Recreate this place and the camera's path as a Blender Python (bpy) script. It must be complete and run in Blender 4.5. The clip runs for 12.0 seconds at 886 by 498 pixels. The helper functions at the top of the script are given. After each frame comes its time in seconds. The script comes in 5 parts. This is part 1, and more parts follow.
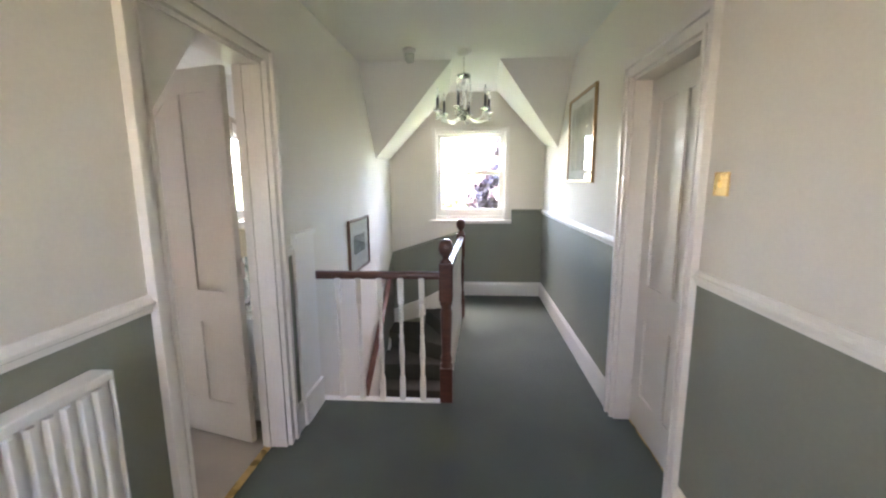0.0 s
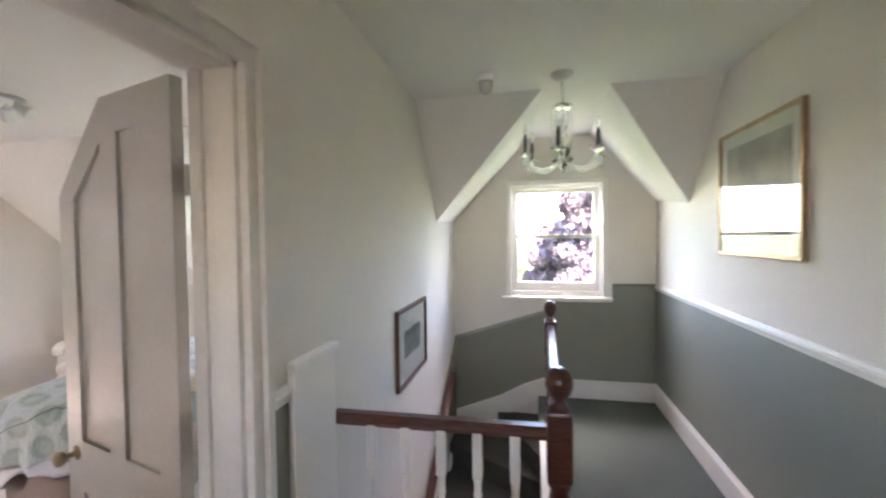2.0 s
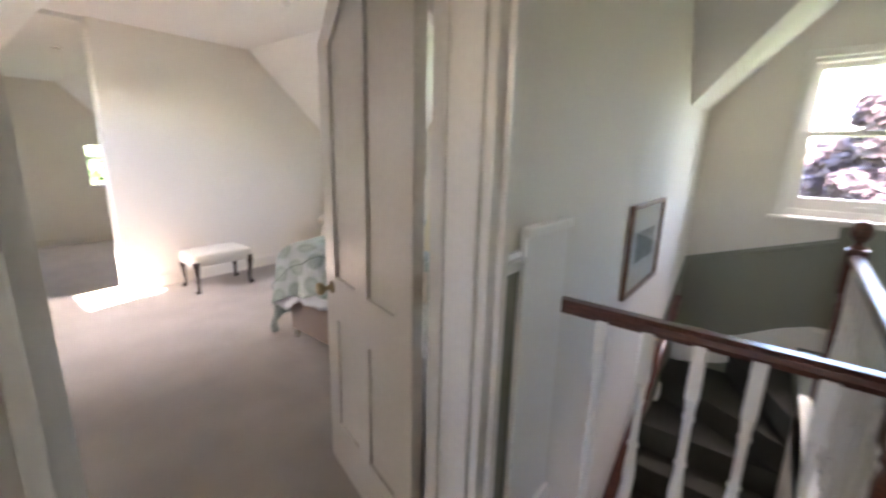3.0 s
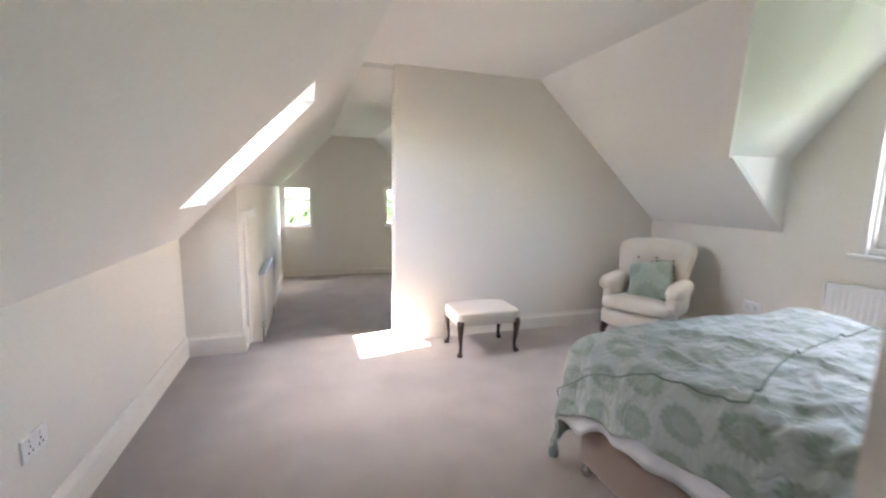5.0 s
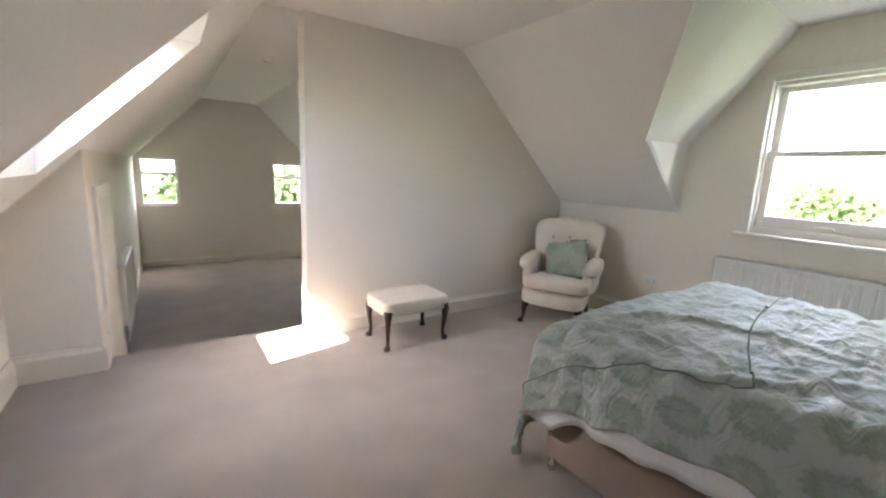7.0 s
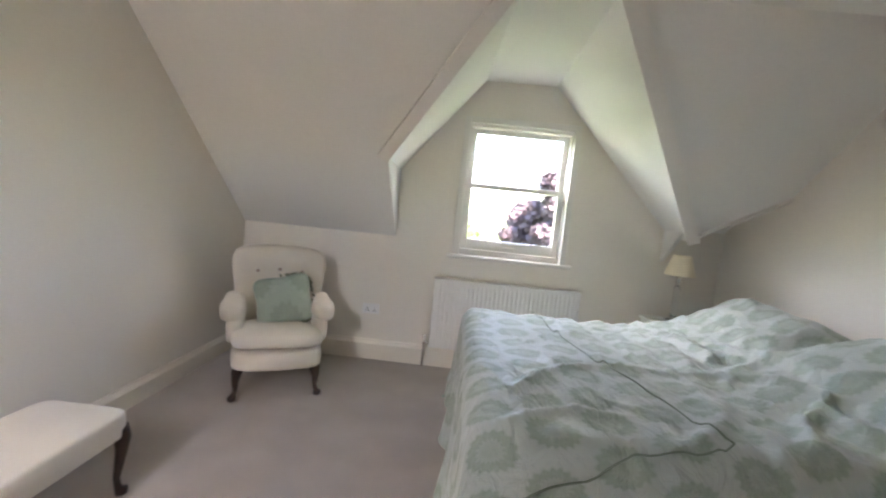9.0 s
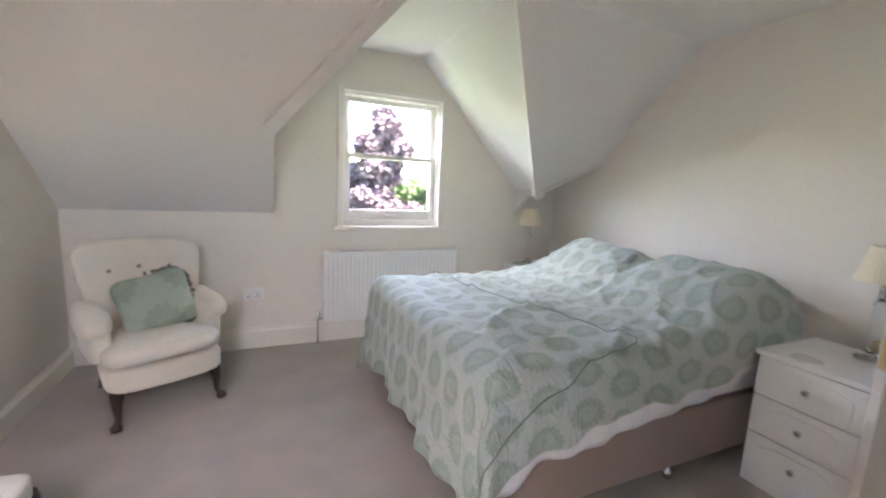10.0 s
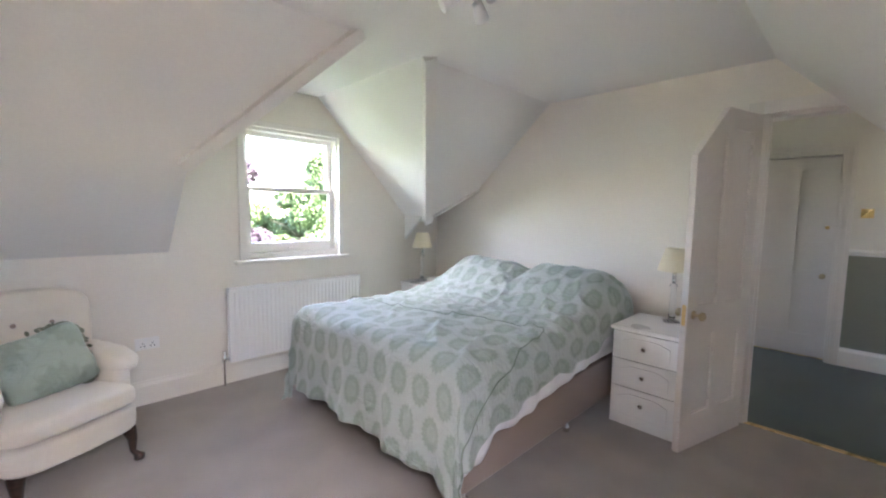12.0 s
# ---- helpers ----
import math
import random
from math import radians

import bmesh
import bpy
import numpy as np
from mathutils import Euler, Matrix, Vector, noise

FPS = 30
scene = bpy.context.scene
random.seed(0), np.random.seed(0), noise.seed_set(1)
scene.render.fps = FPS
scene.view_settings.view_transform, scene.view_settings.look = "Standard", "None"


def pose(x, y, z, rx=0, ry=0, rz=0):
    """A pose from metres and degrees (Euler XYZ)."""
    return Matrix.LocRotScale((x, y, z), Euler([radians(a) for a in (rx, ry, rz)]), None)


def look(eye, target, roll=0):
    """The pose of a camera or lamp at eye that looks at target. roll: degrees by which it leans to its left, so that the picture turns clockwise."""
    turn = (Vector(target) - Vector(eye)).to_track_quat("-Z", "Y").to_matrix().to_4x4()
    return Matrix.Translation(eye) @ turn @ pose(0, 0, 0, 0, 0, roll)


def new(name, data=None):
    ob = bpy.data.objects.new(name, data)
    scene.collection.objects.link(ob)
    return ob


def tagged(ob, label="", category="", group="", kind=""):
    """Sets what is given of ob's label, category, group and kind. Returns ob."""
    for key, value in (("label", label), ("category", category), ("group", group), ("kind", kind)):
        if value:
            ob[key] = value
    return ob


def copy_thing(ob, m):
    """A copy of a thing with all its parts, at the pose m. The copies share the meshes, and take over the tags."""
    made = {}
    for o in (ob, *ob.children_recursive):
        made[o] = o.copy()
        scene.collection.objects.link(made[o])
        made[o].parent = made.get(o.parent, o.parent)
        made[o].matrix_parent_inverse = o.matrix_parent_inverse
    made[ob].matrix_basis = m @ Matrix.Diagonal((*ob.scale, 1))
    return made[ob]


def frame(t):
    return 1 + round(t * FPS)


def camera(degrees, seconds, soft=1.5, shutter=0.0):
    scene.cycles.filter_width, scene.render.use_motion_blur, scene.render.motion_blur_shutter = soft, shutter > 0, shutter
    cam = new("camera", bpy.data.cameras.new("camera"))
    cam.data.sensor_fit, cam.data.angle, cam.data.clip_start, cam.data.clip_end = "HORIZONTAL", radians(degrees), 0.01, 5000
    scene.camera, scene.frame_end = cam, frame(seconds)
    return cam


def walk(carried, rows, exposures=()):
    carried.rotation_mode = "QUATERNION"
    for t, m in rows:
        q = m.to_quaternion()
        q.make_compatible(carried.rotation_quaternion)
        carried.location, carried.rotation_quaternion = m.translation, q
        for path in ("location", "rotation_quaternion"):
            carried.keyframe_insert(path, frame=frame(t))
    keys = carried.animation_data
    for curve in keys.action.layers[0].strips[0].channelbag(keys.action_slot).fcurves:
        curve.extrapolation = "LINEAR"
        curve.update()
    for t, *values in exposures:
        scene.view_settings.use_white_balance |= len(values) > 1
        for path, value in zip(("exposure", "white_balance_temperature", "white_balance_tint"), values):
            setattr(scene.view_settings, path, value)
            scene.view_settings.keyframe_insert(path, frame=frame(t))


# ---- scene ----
cam = camera(94.1, 12.0, soft=2.2, shutter=0.4)
SKY, SUN = 0.15, 5.0
LAMPS = (11.5, 12.5, 0.24, 15, 3.0)     # watts: landing and bedroom windows, added south fill, alcove and roof windows
EXPOSURES = [(0, 5.75, 6750, 26), (1.0, 5.8, 6700, 28), (2.0, 5.45, 6700, 29), (3.0, 5.3, 6900, 26), (3.7, 5.35, 7000, 23), (5.5, 4.88, 6400, 22), (6.5, 4.66, 6850, 21), (8.5, 4.6, 7000, 21), (10.0, 4.94, 6650, 25), (12, 5.05, 6400, 25)]
PATH = [
    (0, (0.67, 0.64, 1.47), (0.532, 2.609, 1.148), -0.4),
    (0.5, (0.604, 0.919, 1.477), (0.486, 2.891, 1.168), -0.8),
    (1, (0.591, 1.233, 1.49), (0.418, 3.214, 1.273), -0.6),
    (1.5, (0.545, 1.491, 1.562), (0.301, 3.474, 1.478), -1.0),
    (2, (0.408, 1.723, 1.578), (-0.007, 3.679, 1.525), -0.8),
    (2.5, (0.287, 1.826, 1.47), (-0.505, 3.648, 1.239), 1.0),
    (3, (0.173, 1.903, 1.376), (-1.047, 3.421, 0.922), 1.5),
    (3.5, (-0.028, 2.04, 1.358), (-1.61, 3.174, 0.897), 0.7),
    (3.7, (-0.123, 2.094, 1.353), (-1.757, 3.146, 0.881), -0.2),
    (5.3, (-1.096, 2.218, 1.382), (-2.997, 2.783, 1.124), 1.3),
    (5.5, (-1.176, 2.212, 1.395), (-3.072, 2.808, 1.175), 1.1),
    (6, (-1.241, 2.13, 1.381), (-3.022, 2.996, 1.096), 0.5),
    (6.5, (-1.248, 2.039, 1.338), (-2.977, 2.975, 0.975), 0.2),
    (6.7, (-1.274, 2.034, 1.328), (-2.966, 3.036, 0.961), 1.2),
    (8.3, (-2.199, 2.241, 1.37), (-3.061, 4.028, 1.118), 3.8),
    (8.5, (-2.367, 2.255, 1.359), (-2.924, 4.164, 1.147), 3.7),
    (9, (-2.665, 2.272, 1.34), (-2.734, 4.262, 1.155), 5.9),
    (9.5, (-2.993, 2.255, 1.341), (-2.559, 4.195, 1.117), 5.8),
    (10, (-3.276, 2.252, 1.354), (-2.475, 4.06, 1.054), 2.8),
    (10.5, (-3.475, 2.298, 1.356), (-2.356, 3.943, 1.157), 0.3),
    (11, (-3.66, 2.295, 1.394), (-2.335, 3.782, 1.206), 0.8),
    (11.5, (-3.824, 2.223, 1.401), (-2.414, 3.629, 1.212), 1.1),
    (12, (-3.871, 2.215, 1.407), (-2.472, 3.633, 1.229), 0.9),
]
walk(cam, [(t, look(eye, target, roll)) for t, eye, target, roll in PATH], exposures=EXPOSURES)

# ---- daylight: sun from the south-east, sky all round ----
world = bpy.data.worlds.new("world")
scene.world = world
world.use_nodes = True
SUN_DIR = Vector((-0.36, 0.66, -1.0)).normalized()
wn, wl = world.node_tree.nodes, world.node_tree.links
sky = wn.new("ShaderNodeTexSky")
sky.sky_type, sky.sun_disc = "NISHITA", False
sky.sun_elevation = math.asin(-SUN_DIR.z)
sky.sun_rotation = math.atan2(-SUN_DIR.x, -SUN_DIR.y)
sky.air_density, sky.dust_density = 1.0, 0.4
wn["Background"].inputs["Strength"].default_value = SKY
wl.new(sky.outputs[0], wn["Background"].inputs["Color"])
sun = new("sun", bpy.data.lights.new("sun", "SUN"))
sun.data.energy, sun.data.angle, sun.data.color = SUN, radians(0.6), (1.0, 0.95, 0.88)
sun.rotation_euler = SUN_DIR.to_track_quat("-Z", "Y").to_euler()


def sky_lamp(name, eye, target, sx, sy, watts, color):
    """An area lamp at a window that stands in for the sky's light through it, or an added fill at the south opening."""
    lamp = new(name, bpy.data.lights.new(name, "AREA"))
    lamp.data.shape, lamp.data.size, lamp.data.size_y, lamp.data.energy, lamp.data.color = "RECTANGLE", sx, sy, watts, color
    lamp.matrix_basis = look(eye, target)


sky_lamp("sky_landing_window", (0.65, 6.85, 2.95), (0.65, 4.6, 0.6), 1.3, 0.9, LAMPS[0], (1.0, 0.95, 0.94))
sky_lamp("sky_bedroom_window", (-3.0, 6.75, 2.8), (-1.6, 4.2, 0.7), 1.3, 0.9, LAMPS[1], (0.93, 0.96, 1.0))
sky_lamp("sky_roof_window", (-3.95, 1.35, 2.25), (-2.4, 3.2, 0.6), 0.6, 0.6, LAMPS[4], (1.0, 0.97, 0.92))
# warm fill added at the unseen south end to brighten the landing
sky_lamp("fill_south_landing", (0.3, -1.36, 1.75), (0.7, 1.0, 1.2), 0.55, 0.55, LAMPS[2], (1.0, 0.86, 0.70))
sky_lamp("sky_alcove_window", (-10.1, 2.96, 2.0), (-8.2, 2.9, 0.3), 2.8, 0.7, LAMPS[3], (1.0, 0.97, 0.92))

# ---- materials ----
def mat(name, color, rough=0.6, metal=0.0, grain=40.0, grain_amt=0.06, stain=1.2, stain_amt=0.06, bump=0.1, bump_scale=None, sheen=0.0, coat=0.0):
    """A painted, woven or polished surface with fine grain, broad unevenness and relief."""
    m = bpy.data.materials.new(name)
    m.use_nodes = True
    n, l = m.node_tree.nodes, m.node_tree.links
    b = n["Principled BSDF"]
    tc = n.new("ShaderNodeTexCoord")
    g = n.new("ShaderNodeTexNoise"); g.inputs["Scale"].default_value = grain; g.inputs["Detail"].default_value = 4
    s = n.new("ShaderNodeTexNoise"); s.inputs["Scale"].default_value = stain; s.inputs["Detail"].default_value = 3
    l.new(tc.outputs["Object"], g.inputs["Vector"]); l.new(tc.outputs["Object"], s.inputs["Vector"])
    def spread(tex, amt):
        r = n.new("ShaderNodeMapRange")
        r.inputs["From Min"].default_value, r.inputs["From Max"].default_value = 0.25, 0.75
        r.inputs["To Min"].default_value, r.inputs["To Max"].default_value = 1 - amt, 1 + amt
        l.new(tex.outputs["Fac"], r.inputs["Value"])
        return r
    a, c = spread(g, grain_amt), spread(s, stain_amt)
    mul = n.new("ShaderNodeMath"); mul.operation = "MULTIPLY"
    l.new(a.outputs[0], mul.inputs[0]); l.new(c.outputs[0], mul.inputs[1])
    v = n.new("ShaderNodeVectorMath"); v.operation = "SCALE"; v.inputs[0].default_value = color
    l.new(mul.outputs[0], v.inputs["Scale"])
    l.new(v.outputs[0], b.inputs["Base Color"])
    rr = n.new("ShaderNodeMapRange")
    rr.inputs["To Min"].default_value, rr.inputs["To Max"].default_value = max(rough - 0.08, 0.02), min(rough + 0.08, 1)
    l.new(s.outputs["Fac"], rr.inputs["Value"]); l.new(rr.outputs[0], b.inputs["Roughness"])
    b.inputs["Metallic"].default_value = metal
    b.inputs["Sheen Weight"].default_value, b.inputs["Coat Weight"].default_value = sheen, coat
    if bump:
        bt = n.new("ShaderNodeTexNoise"); bt.inputs["Scale"].default_value = bump_scale or grain; bt.inputs["Detail"].default_value = 5
        l.new(tc.outputs["Object"], bt.inputs["Vector"])
        bp = n.new("ShaderNodeBump"); bp.inputs["Strength"].default_value, bp.inputs["Distance"].default_value = bump, 0.01
        l.new(bt.outputs["Fac"], bp.inputs["Height"]); l.new(bp.outputs[0], b.inputs["Normal"])
    return m


def wood(name, dark, light, scale=(2, 2, 14), rough=0.3):
    m = bpy.data.materials.new(name)
    m.use_nodes = True
    n, l = m.node_tree.nodes, m.node_tree.links
    b = n["Principled BSDF"]
    tc, mp = n.new("ShaderNodeTexCoord"), n.new("ShaderNodeMapping")
    mp.inputs["Scale"].default_value = scale
    t = n.new("ShaderNodeTexNoise"); t.inputs["Scale"].default_value = 6; t.inputs["Detail"].default_value = 6; t.inputs["Distortion"].default_value = 1.2
    r = n.new("ShaderNodeValToRGB")
    r.color_ramp.elements[0].position, r.color_ramp.elements[1].position = 0.3, 0.7
    r.color_ramp.elements[0].color, r.color_ramp.elements[1].color = (*dark, 1), (*light, 1)
    l.new(tc.outputs["Object"], mp.inputs[0]); l.new(mp.outputs[0], t.inputs["Vector"]); l.new(t.outputs["Fac"], r.inputs[0])
    l.new(r.outputs[0], b.inputs["Base Color"])
    b.inputs["Roughness"].default_value, b.inputs["Coat Weight"].default_value = rough, 0.2
    bp = n.new("ShaderNodeBump"); bp.inputs["Strength"].default_value, bp.inputs["Distance"].default_value = 0.15, 0.003
    l.new(t.outputs["Fac"], bp.inputs["Height"]); l.new(bp.outputs[0], b.inputs["Normal"])
    return m


def medallion_cloth(name, pale, dark, size):
    """Damask: rows of leaf-edged oval medallions, every second row shifted, over a pale ground, on the UV map in metres."""
    m = bpy.data.materials.new(name)
    m.use_nodes = True
    n, l = m.node_tree.nodes, m.node_tree.links
    b = n["Principled BSDF"]

    def op(kind, a, c=None, third=None):
        k = n.new("ShaderNodeMath"); k.operation = kind
        for i, w in enumerate((a, c, third)):
            if w is None:
                continue
            if isinstance(w, (int, float)):
                k.inputs[i].default_value = w
            else:
                l.new(w, k.inputs[i])
        return k.outputs[0]
    tc, sep = n.new("ShaderNodeTexCoord"), n.new("ShaderNodeSeparateXYZ")
    wob = n.new("ShaderNodeTexNoise"); wob.inputs["Scale"].default_value = 9.0; wob.inputs["Detail"].default_value = 3
    l.new(tc.outputs["UV"], wob.inputs["Vector"])
    l.new(tc.outputs["UV"], sep.inputs[0])
    u = op("DIVIDE", sep.outputs[0], size * 1.18)
    v = op("DIVIDE", sep.outputs[1], size)
    u = op("ADD", u, op("MULTIPLY", op("SUBTRACT", wob.outputs["Fac"], 0.5), 0.16))
    row = op("FLOOR", u)
    shift = op("MULTIPLY", op("MODULO", op("ABSOLUTE", row), 2.0), 0.5)
    fu = op("SUBTRACT", op("FRACT", u), 0.5)
    fv = op("SUBTRACT", op("FRACT", op("ADD", v, shift)), 0.5)
    rad = op("SQRT", op("ADD", op("MULTIPLY", fu, fu), op("MULTIPLY", op("MULTIPLY", fv, 1.25), op("MULTIPLY", fv, 1.25))))
    ang = op("ARCTAN2", fv, fu)
    frill = op("MULTIPLY", op("SINE", op("MULTIPLY", ang, 17.0)), 0.028)
    rad = op("ADD", rad, frill)
    edge = n.new("ShaderNodeValToRGB")
    e = edge.color_ramp
    e.elements[0].position, e.elements[0].color = 0.0, (0.62, 0.62, 0.62, 1)
    e.elements[1].position, e.elements[1].color = 0.5, (0, 0, 0, 1)
    for pos, val in ((0.14, 0.62), (0.19, 0.40), (0.25, 0.9), (0.40, 0.95), (0.455, 0.12)):
        k = e.elements.new(pos); k.color = (val, val, val, 1)
    l.new(rad, edge.inputs[0])
    small = n.new("ShaderNodeTexNoise"); small.inputs["Scale"].default_value = 60; small.inputs["Detail"].default_value = 5
    l.new(tc.outputs["UV"], small.inputs["Vector"])
    fac = op("MULTIPLY", edge.outputs[0], op("ADD", op("MULTIPLY", small.outputs["Fac"], 0.9), 0.45))
    mix = n.new("ShaderNodeMix"); mix.data_type = "RGBA"; mix.clamp_factor = True
    mix.inputs["A"].default_value, mix.inputs["B"].default_value = (*pale, 1), (*dark, 1)
    l.new(fac, mix.inputs["Factor"]); l.new(mix.outputs["Result"], b.inputs["Base Color"])
    rough = n.new("ShaderNodeMapRange"); rough.inputs["To Min"].default_value, rough.inputs["To Max"].default_value = 0.55, 0.75
    l.new(edge.outputs[0], rough.inputs["Value"]); l.new(rough.outputs[0], b.inputs["Roughness"])
    b.inputs["Sheen Weight"].default_value = 0.25
    wr = n.new("ShaderNodeTexNoise"); wr.inputs["Scale"].default_value = 11; wr.inputs["Detail"].default_value = 5; wr.inputs["Distortion"].default_value = 1.8
    mp = n.new("ShaderNodeMapping"); mp.inputs["Scale"].default_value = (1.3, 0.75, 1)
    l.new(tc.outputs["UV"], mp.inputs[0]); l.new(mp.outputs[0], wr.inputs["Vector"])
    bp = n.new("ShaderNodeBump"); bp.inputs["Strength"].default_value, bp.inputs["Distance"].default_value = 0.7, 0.025
    l.new(wr.outputs["Fac"], bp.inputs["Height"]); l.new(bp.outputs[0], b.inputs["Normal"])
    return m


def glass(name, tint=(1, 1, 1), rough=0.0):
    m = bpy.data.materials.new(name)
    m.use_nodes = True
    b = m.node_tree.nodes["Principled BSDF"]
    b.inputs["Base Color"].default_value = (*tint, 1)
    b.inputs["Transmission Weight"].default_value, b.inputs["Roughness"].default_value, b.inputs["IOR"].default_value = 1.0, rough, 1.45
    return m


def leaf_mat(name, a, c):
    m = bpy.data.materials.new(name)
    m.use_nodes = True
    n, l = m.node_tree.nodes, m.node_tree.links
    b = n["Principled BSDF"]
    geo, r = n.new("ShaderNodeNewGeometry"), n.new("ShaderNodeValToRGB")
    r.color_ramp.elements[0].color, r.color_ramp.elements[1].color = (*a, 1), (*c, 1)
    l.new(geo.outputs["Random Per Island"], r.inputs[0]); l.new(r.outputs[0], b.inputs["Base Color"])
    b.inputs["Roughness"].default_value = 0.6
    return m


CREAM = mat("cream_wall_paint", (0.74, 0.70, 0.63), 0.75, grain=90, grain_amt=0.025, stain=0.9, stain_amt=0.04, bump=0.06, bump_scale=160)
BEDWALL = mat("warm_white_wall_paint", (0.80, 0.755, 0.675), 0.75, grain=90, grain_amt=0.025, stain=0.8, stain_amt=0.03, bump=0.06, bump_scale=160)
CEIL = mat("ceiling_paint", (0.78, 0.765, 0.73), 0.85, grain=70, grain_amt=0.02, stain=0.7, stain_amt=0.03, bump=0.08, bump_scale=120)
DADO = mat("sage_green_wall_paint", (0.230, 0.236, 0.186), 0.6, grain=80, grain_amt=0.03, stain=1.0, stain_amt=0.06, bump=0.06, bump_scale=160)
GLOSS = mat("white_gloss_woodwork", (0.78, 0.75, 0.70), 0.44, grain=60, grain_amt=0.02, stain=2.5, stain_amt=0.03, bump=0.04, bump_scale=40)
DOORP = mat("old_white_door_paint", (0.72, 0.67, 0.62), 0.36, grain=60, grain_amt=0.03, stain=2.0, stain_amt=0.05, bump=0.06, bump_scale=35)
WHITE = mat("white_enamel", (0.82, 0.81, 0.79), 0.3, grain=50, grain_amt=0.01, stain=2, stain_amt=0.02, bump=0.0)
CARPET = mat("beige_carpet_pile", (0.46, 0.40, 0.35), 0.95, grain=420, grain_amt=0.22, stain=3.4, stain_amt=0.14, bump=0.8, bump_scale=500, sheen=0.3)
CARPET2 = mat("dark_green_grey_carpet", (0.054, 0.074, 0.050), 0.95, grain=420, grain_amt=0.28, stain=3.0, stain_amt=0.32, bump=0.8, bump_scale=500, sheen=0.25)
STAIR_C = mat("brown_green_stair_carpet", (0.06, 0.058, 0.045), 0.95, grain=400, grain_amt=0.3, stain=4, stain_amt=0.15, bump=0.8, bump_scale=450)
MAHOG = wood("mahogany", (0.050, 0.013, 0.008), (0.115, 0.036, 0.020))
DARKW = wood("dark_mahogany_leg", (0.012, 0.006, 0.004), (0.05, 0.020, 0.012))
GILT = mat("gilt_frame", (0.36, 0.24, 0.13), 0.4, metal=0.6, grain=80, grain_amt=0.2, stain=8, stain_amt=0.2, bump=0.2)
DARKF = wood("dark_picture_frame", (0.06, 0.03, 0.018), (0.17, 0.085, 0.045))
BRASS = mat("brass", (0.72, 0.52, 0.24), 0.28, metal=1.0, grain=120, grain_amt=0.06, stain=10, stain_amt=0.12, bump=0.03)
KNOBM = mat("aged_brass", (0.46, 0.37, 0.24), 0.3, metal=1.0, grain=120, grain_amt=0.08, stain=12, stain_amt=0.2, bump=0.03)
PEARL = mat("pearl_plastic", (0.58, 0.60, 0.56), 0.2, grain=30, grain_amt=0.1, bump=0.0, coat=0.5)
FRINGE = mat("olive_fringe", (0.17, 0.18, 0.13), 0.9, grain=200, grain_amt=0.2, bump=0.3)
CHROME = mat("chrome", (0.75, 0.74, 0.72), 0.15, metal=1.0, bump=0.0)
LINEN = mat("cream_upholstery", (0.70, 0.64, 0.54), 0.85, grain=300, grain_amt=0.08, stain=6, stain_amt=0.05, bump=0.35, bump_scale=350, sheen=0.3)
DIVAN = mat("beige_brown_divan_fabric", (0.33, 0.245, 0.20), 0.9, grain=350, grain_amt=0.12, stain=3, stain_amt=0.06, bump=0.4, bump_scale=380, sheen=0.2)
SHEET = mat("white_cotton", (0.84, 0.84, 0.85), 0.8, grain=200, grain_amt=0.03, stain=5, stain_amt=0.03, bump=0.3, bump_scale=40)
DAMASK = medallion_cloth("sage_damask", (0.44, 0.50, 0.465), (0.295, 0.362, 0.298), 0.165)
DAMASK2 = medallion_cloth("sage_damask_cushion", (0.31, 0.37, 0.30), (0.24, 0.30, 0.23), 0.34)
PIPING = mat("dark_green_piping", (0.19, 0.235, 0.19), 0.8, grain=200, bump=0.1)
SHADE = mat("cream_pleated_shade", (0.78, 0.70, 0.52), 0.8, grain=200, grain_amt=0.04, bump=0.1)
PAPER = mat("picture_mount", (0.80, 0.79, 0.75), 0.8, bump=0.0)
PRINT = mat("grey_green_print", (0.20, 0.23, 0.22), 0.7, grain=14, grain_amt=0.5, stain=5, stain_amt=0.5, bump=0.0)
PRINT2 = mat("pale_landscape_print", (0.44, 0.42, 0.36), 0.7, grain=9, grain_amt=0.3, stain=3, stain_amt=0.5, bump=0.0)
DARKGREY = mat("charcoal_candle_tube", (0.05, 0.05, 0.055), 0.5, bump=0.0)
def thin_glass(name):
    """A flat pane: clear straight through, with the mirror gloss of its surface."""
    m = bpy.data.materials.new(name)
    m.use_nodes = True
    n, l = m.node_tree.nodes, m.node_tree.links
    n.remove(n["Principled BSDF"])
    clear, shine, mix, fr = n.new("ShaderNodeBsdfTransparent"), n.new("ShaderNodeBsdfGlossy"), n.new("ShaderNodeMixShader"), n.new("ShaderNodeLayerWeight")
    clear.inputs["Color"].default_value = (0.95, 0.96, 0.95, 1)
    shine.inputs["Roughness"].default_value, fr.inputs["Blend"].default_value = 0.01, 0.5
    p, s = n.new("ShaderNodeMath"), n.new("ShaderNodeMath")
    p.operation, p.inputs[1].default_value = "POWER", 4.0
    s.operation, s.inputs[1].default_value, s.inputs[2].default_value = "MULTIPLY_ADD", 0.6, 0.035
    l.new(fr.outputs["Facing"], p.inputs[0]); l.new(p.outputs[0], s.inputs[0]); l.new(s.outputs[0], mix.inputs[0]); l.new(clear.outputs[0], mix.inputs[1]); l.new(shine.outputs[0], mix.inputs[2])
    l.new(mix.outputs[0], n["Material Output"].inputs["Surface"])
    return m


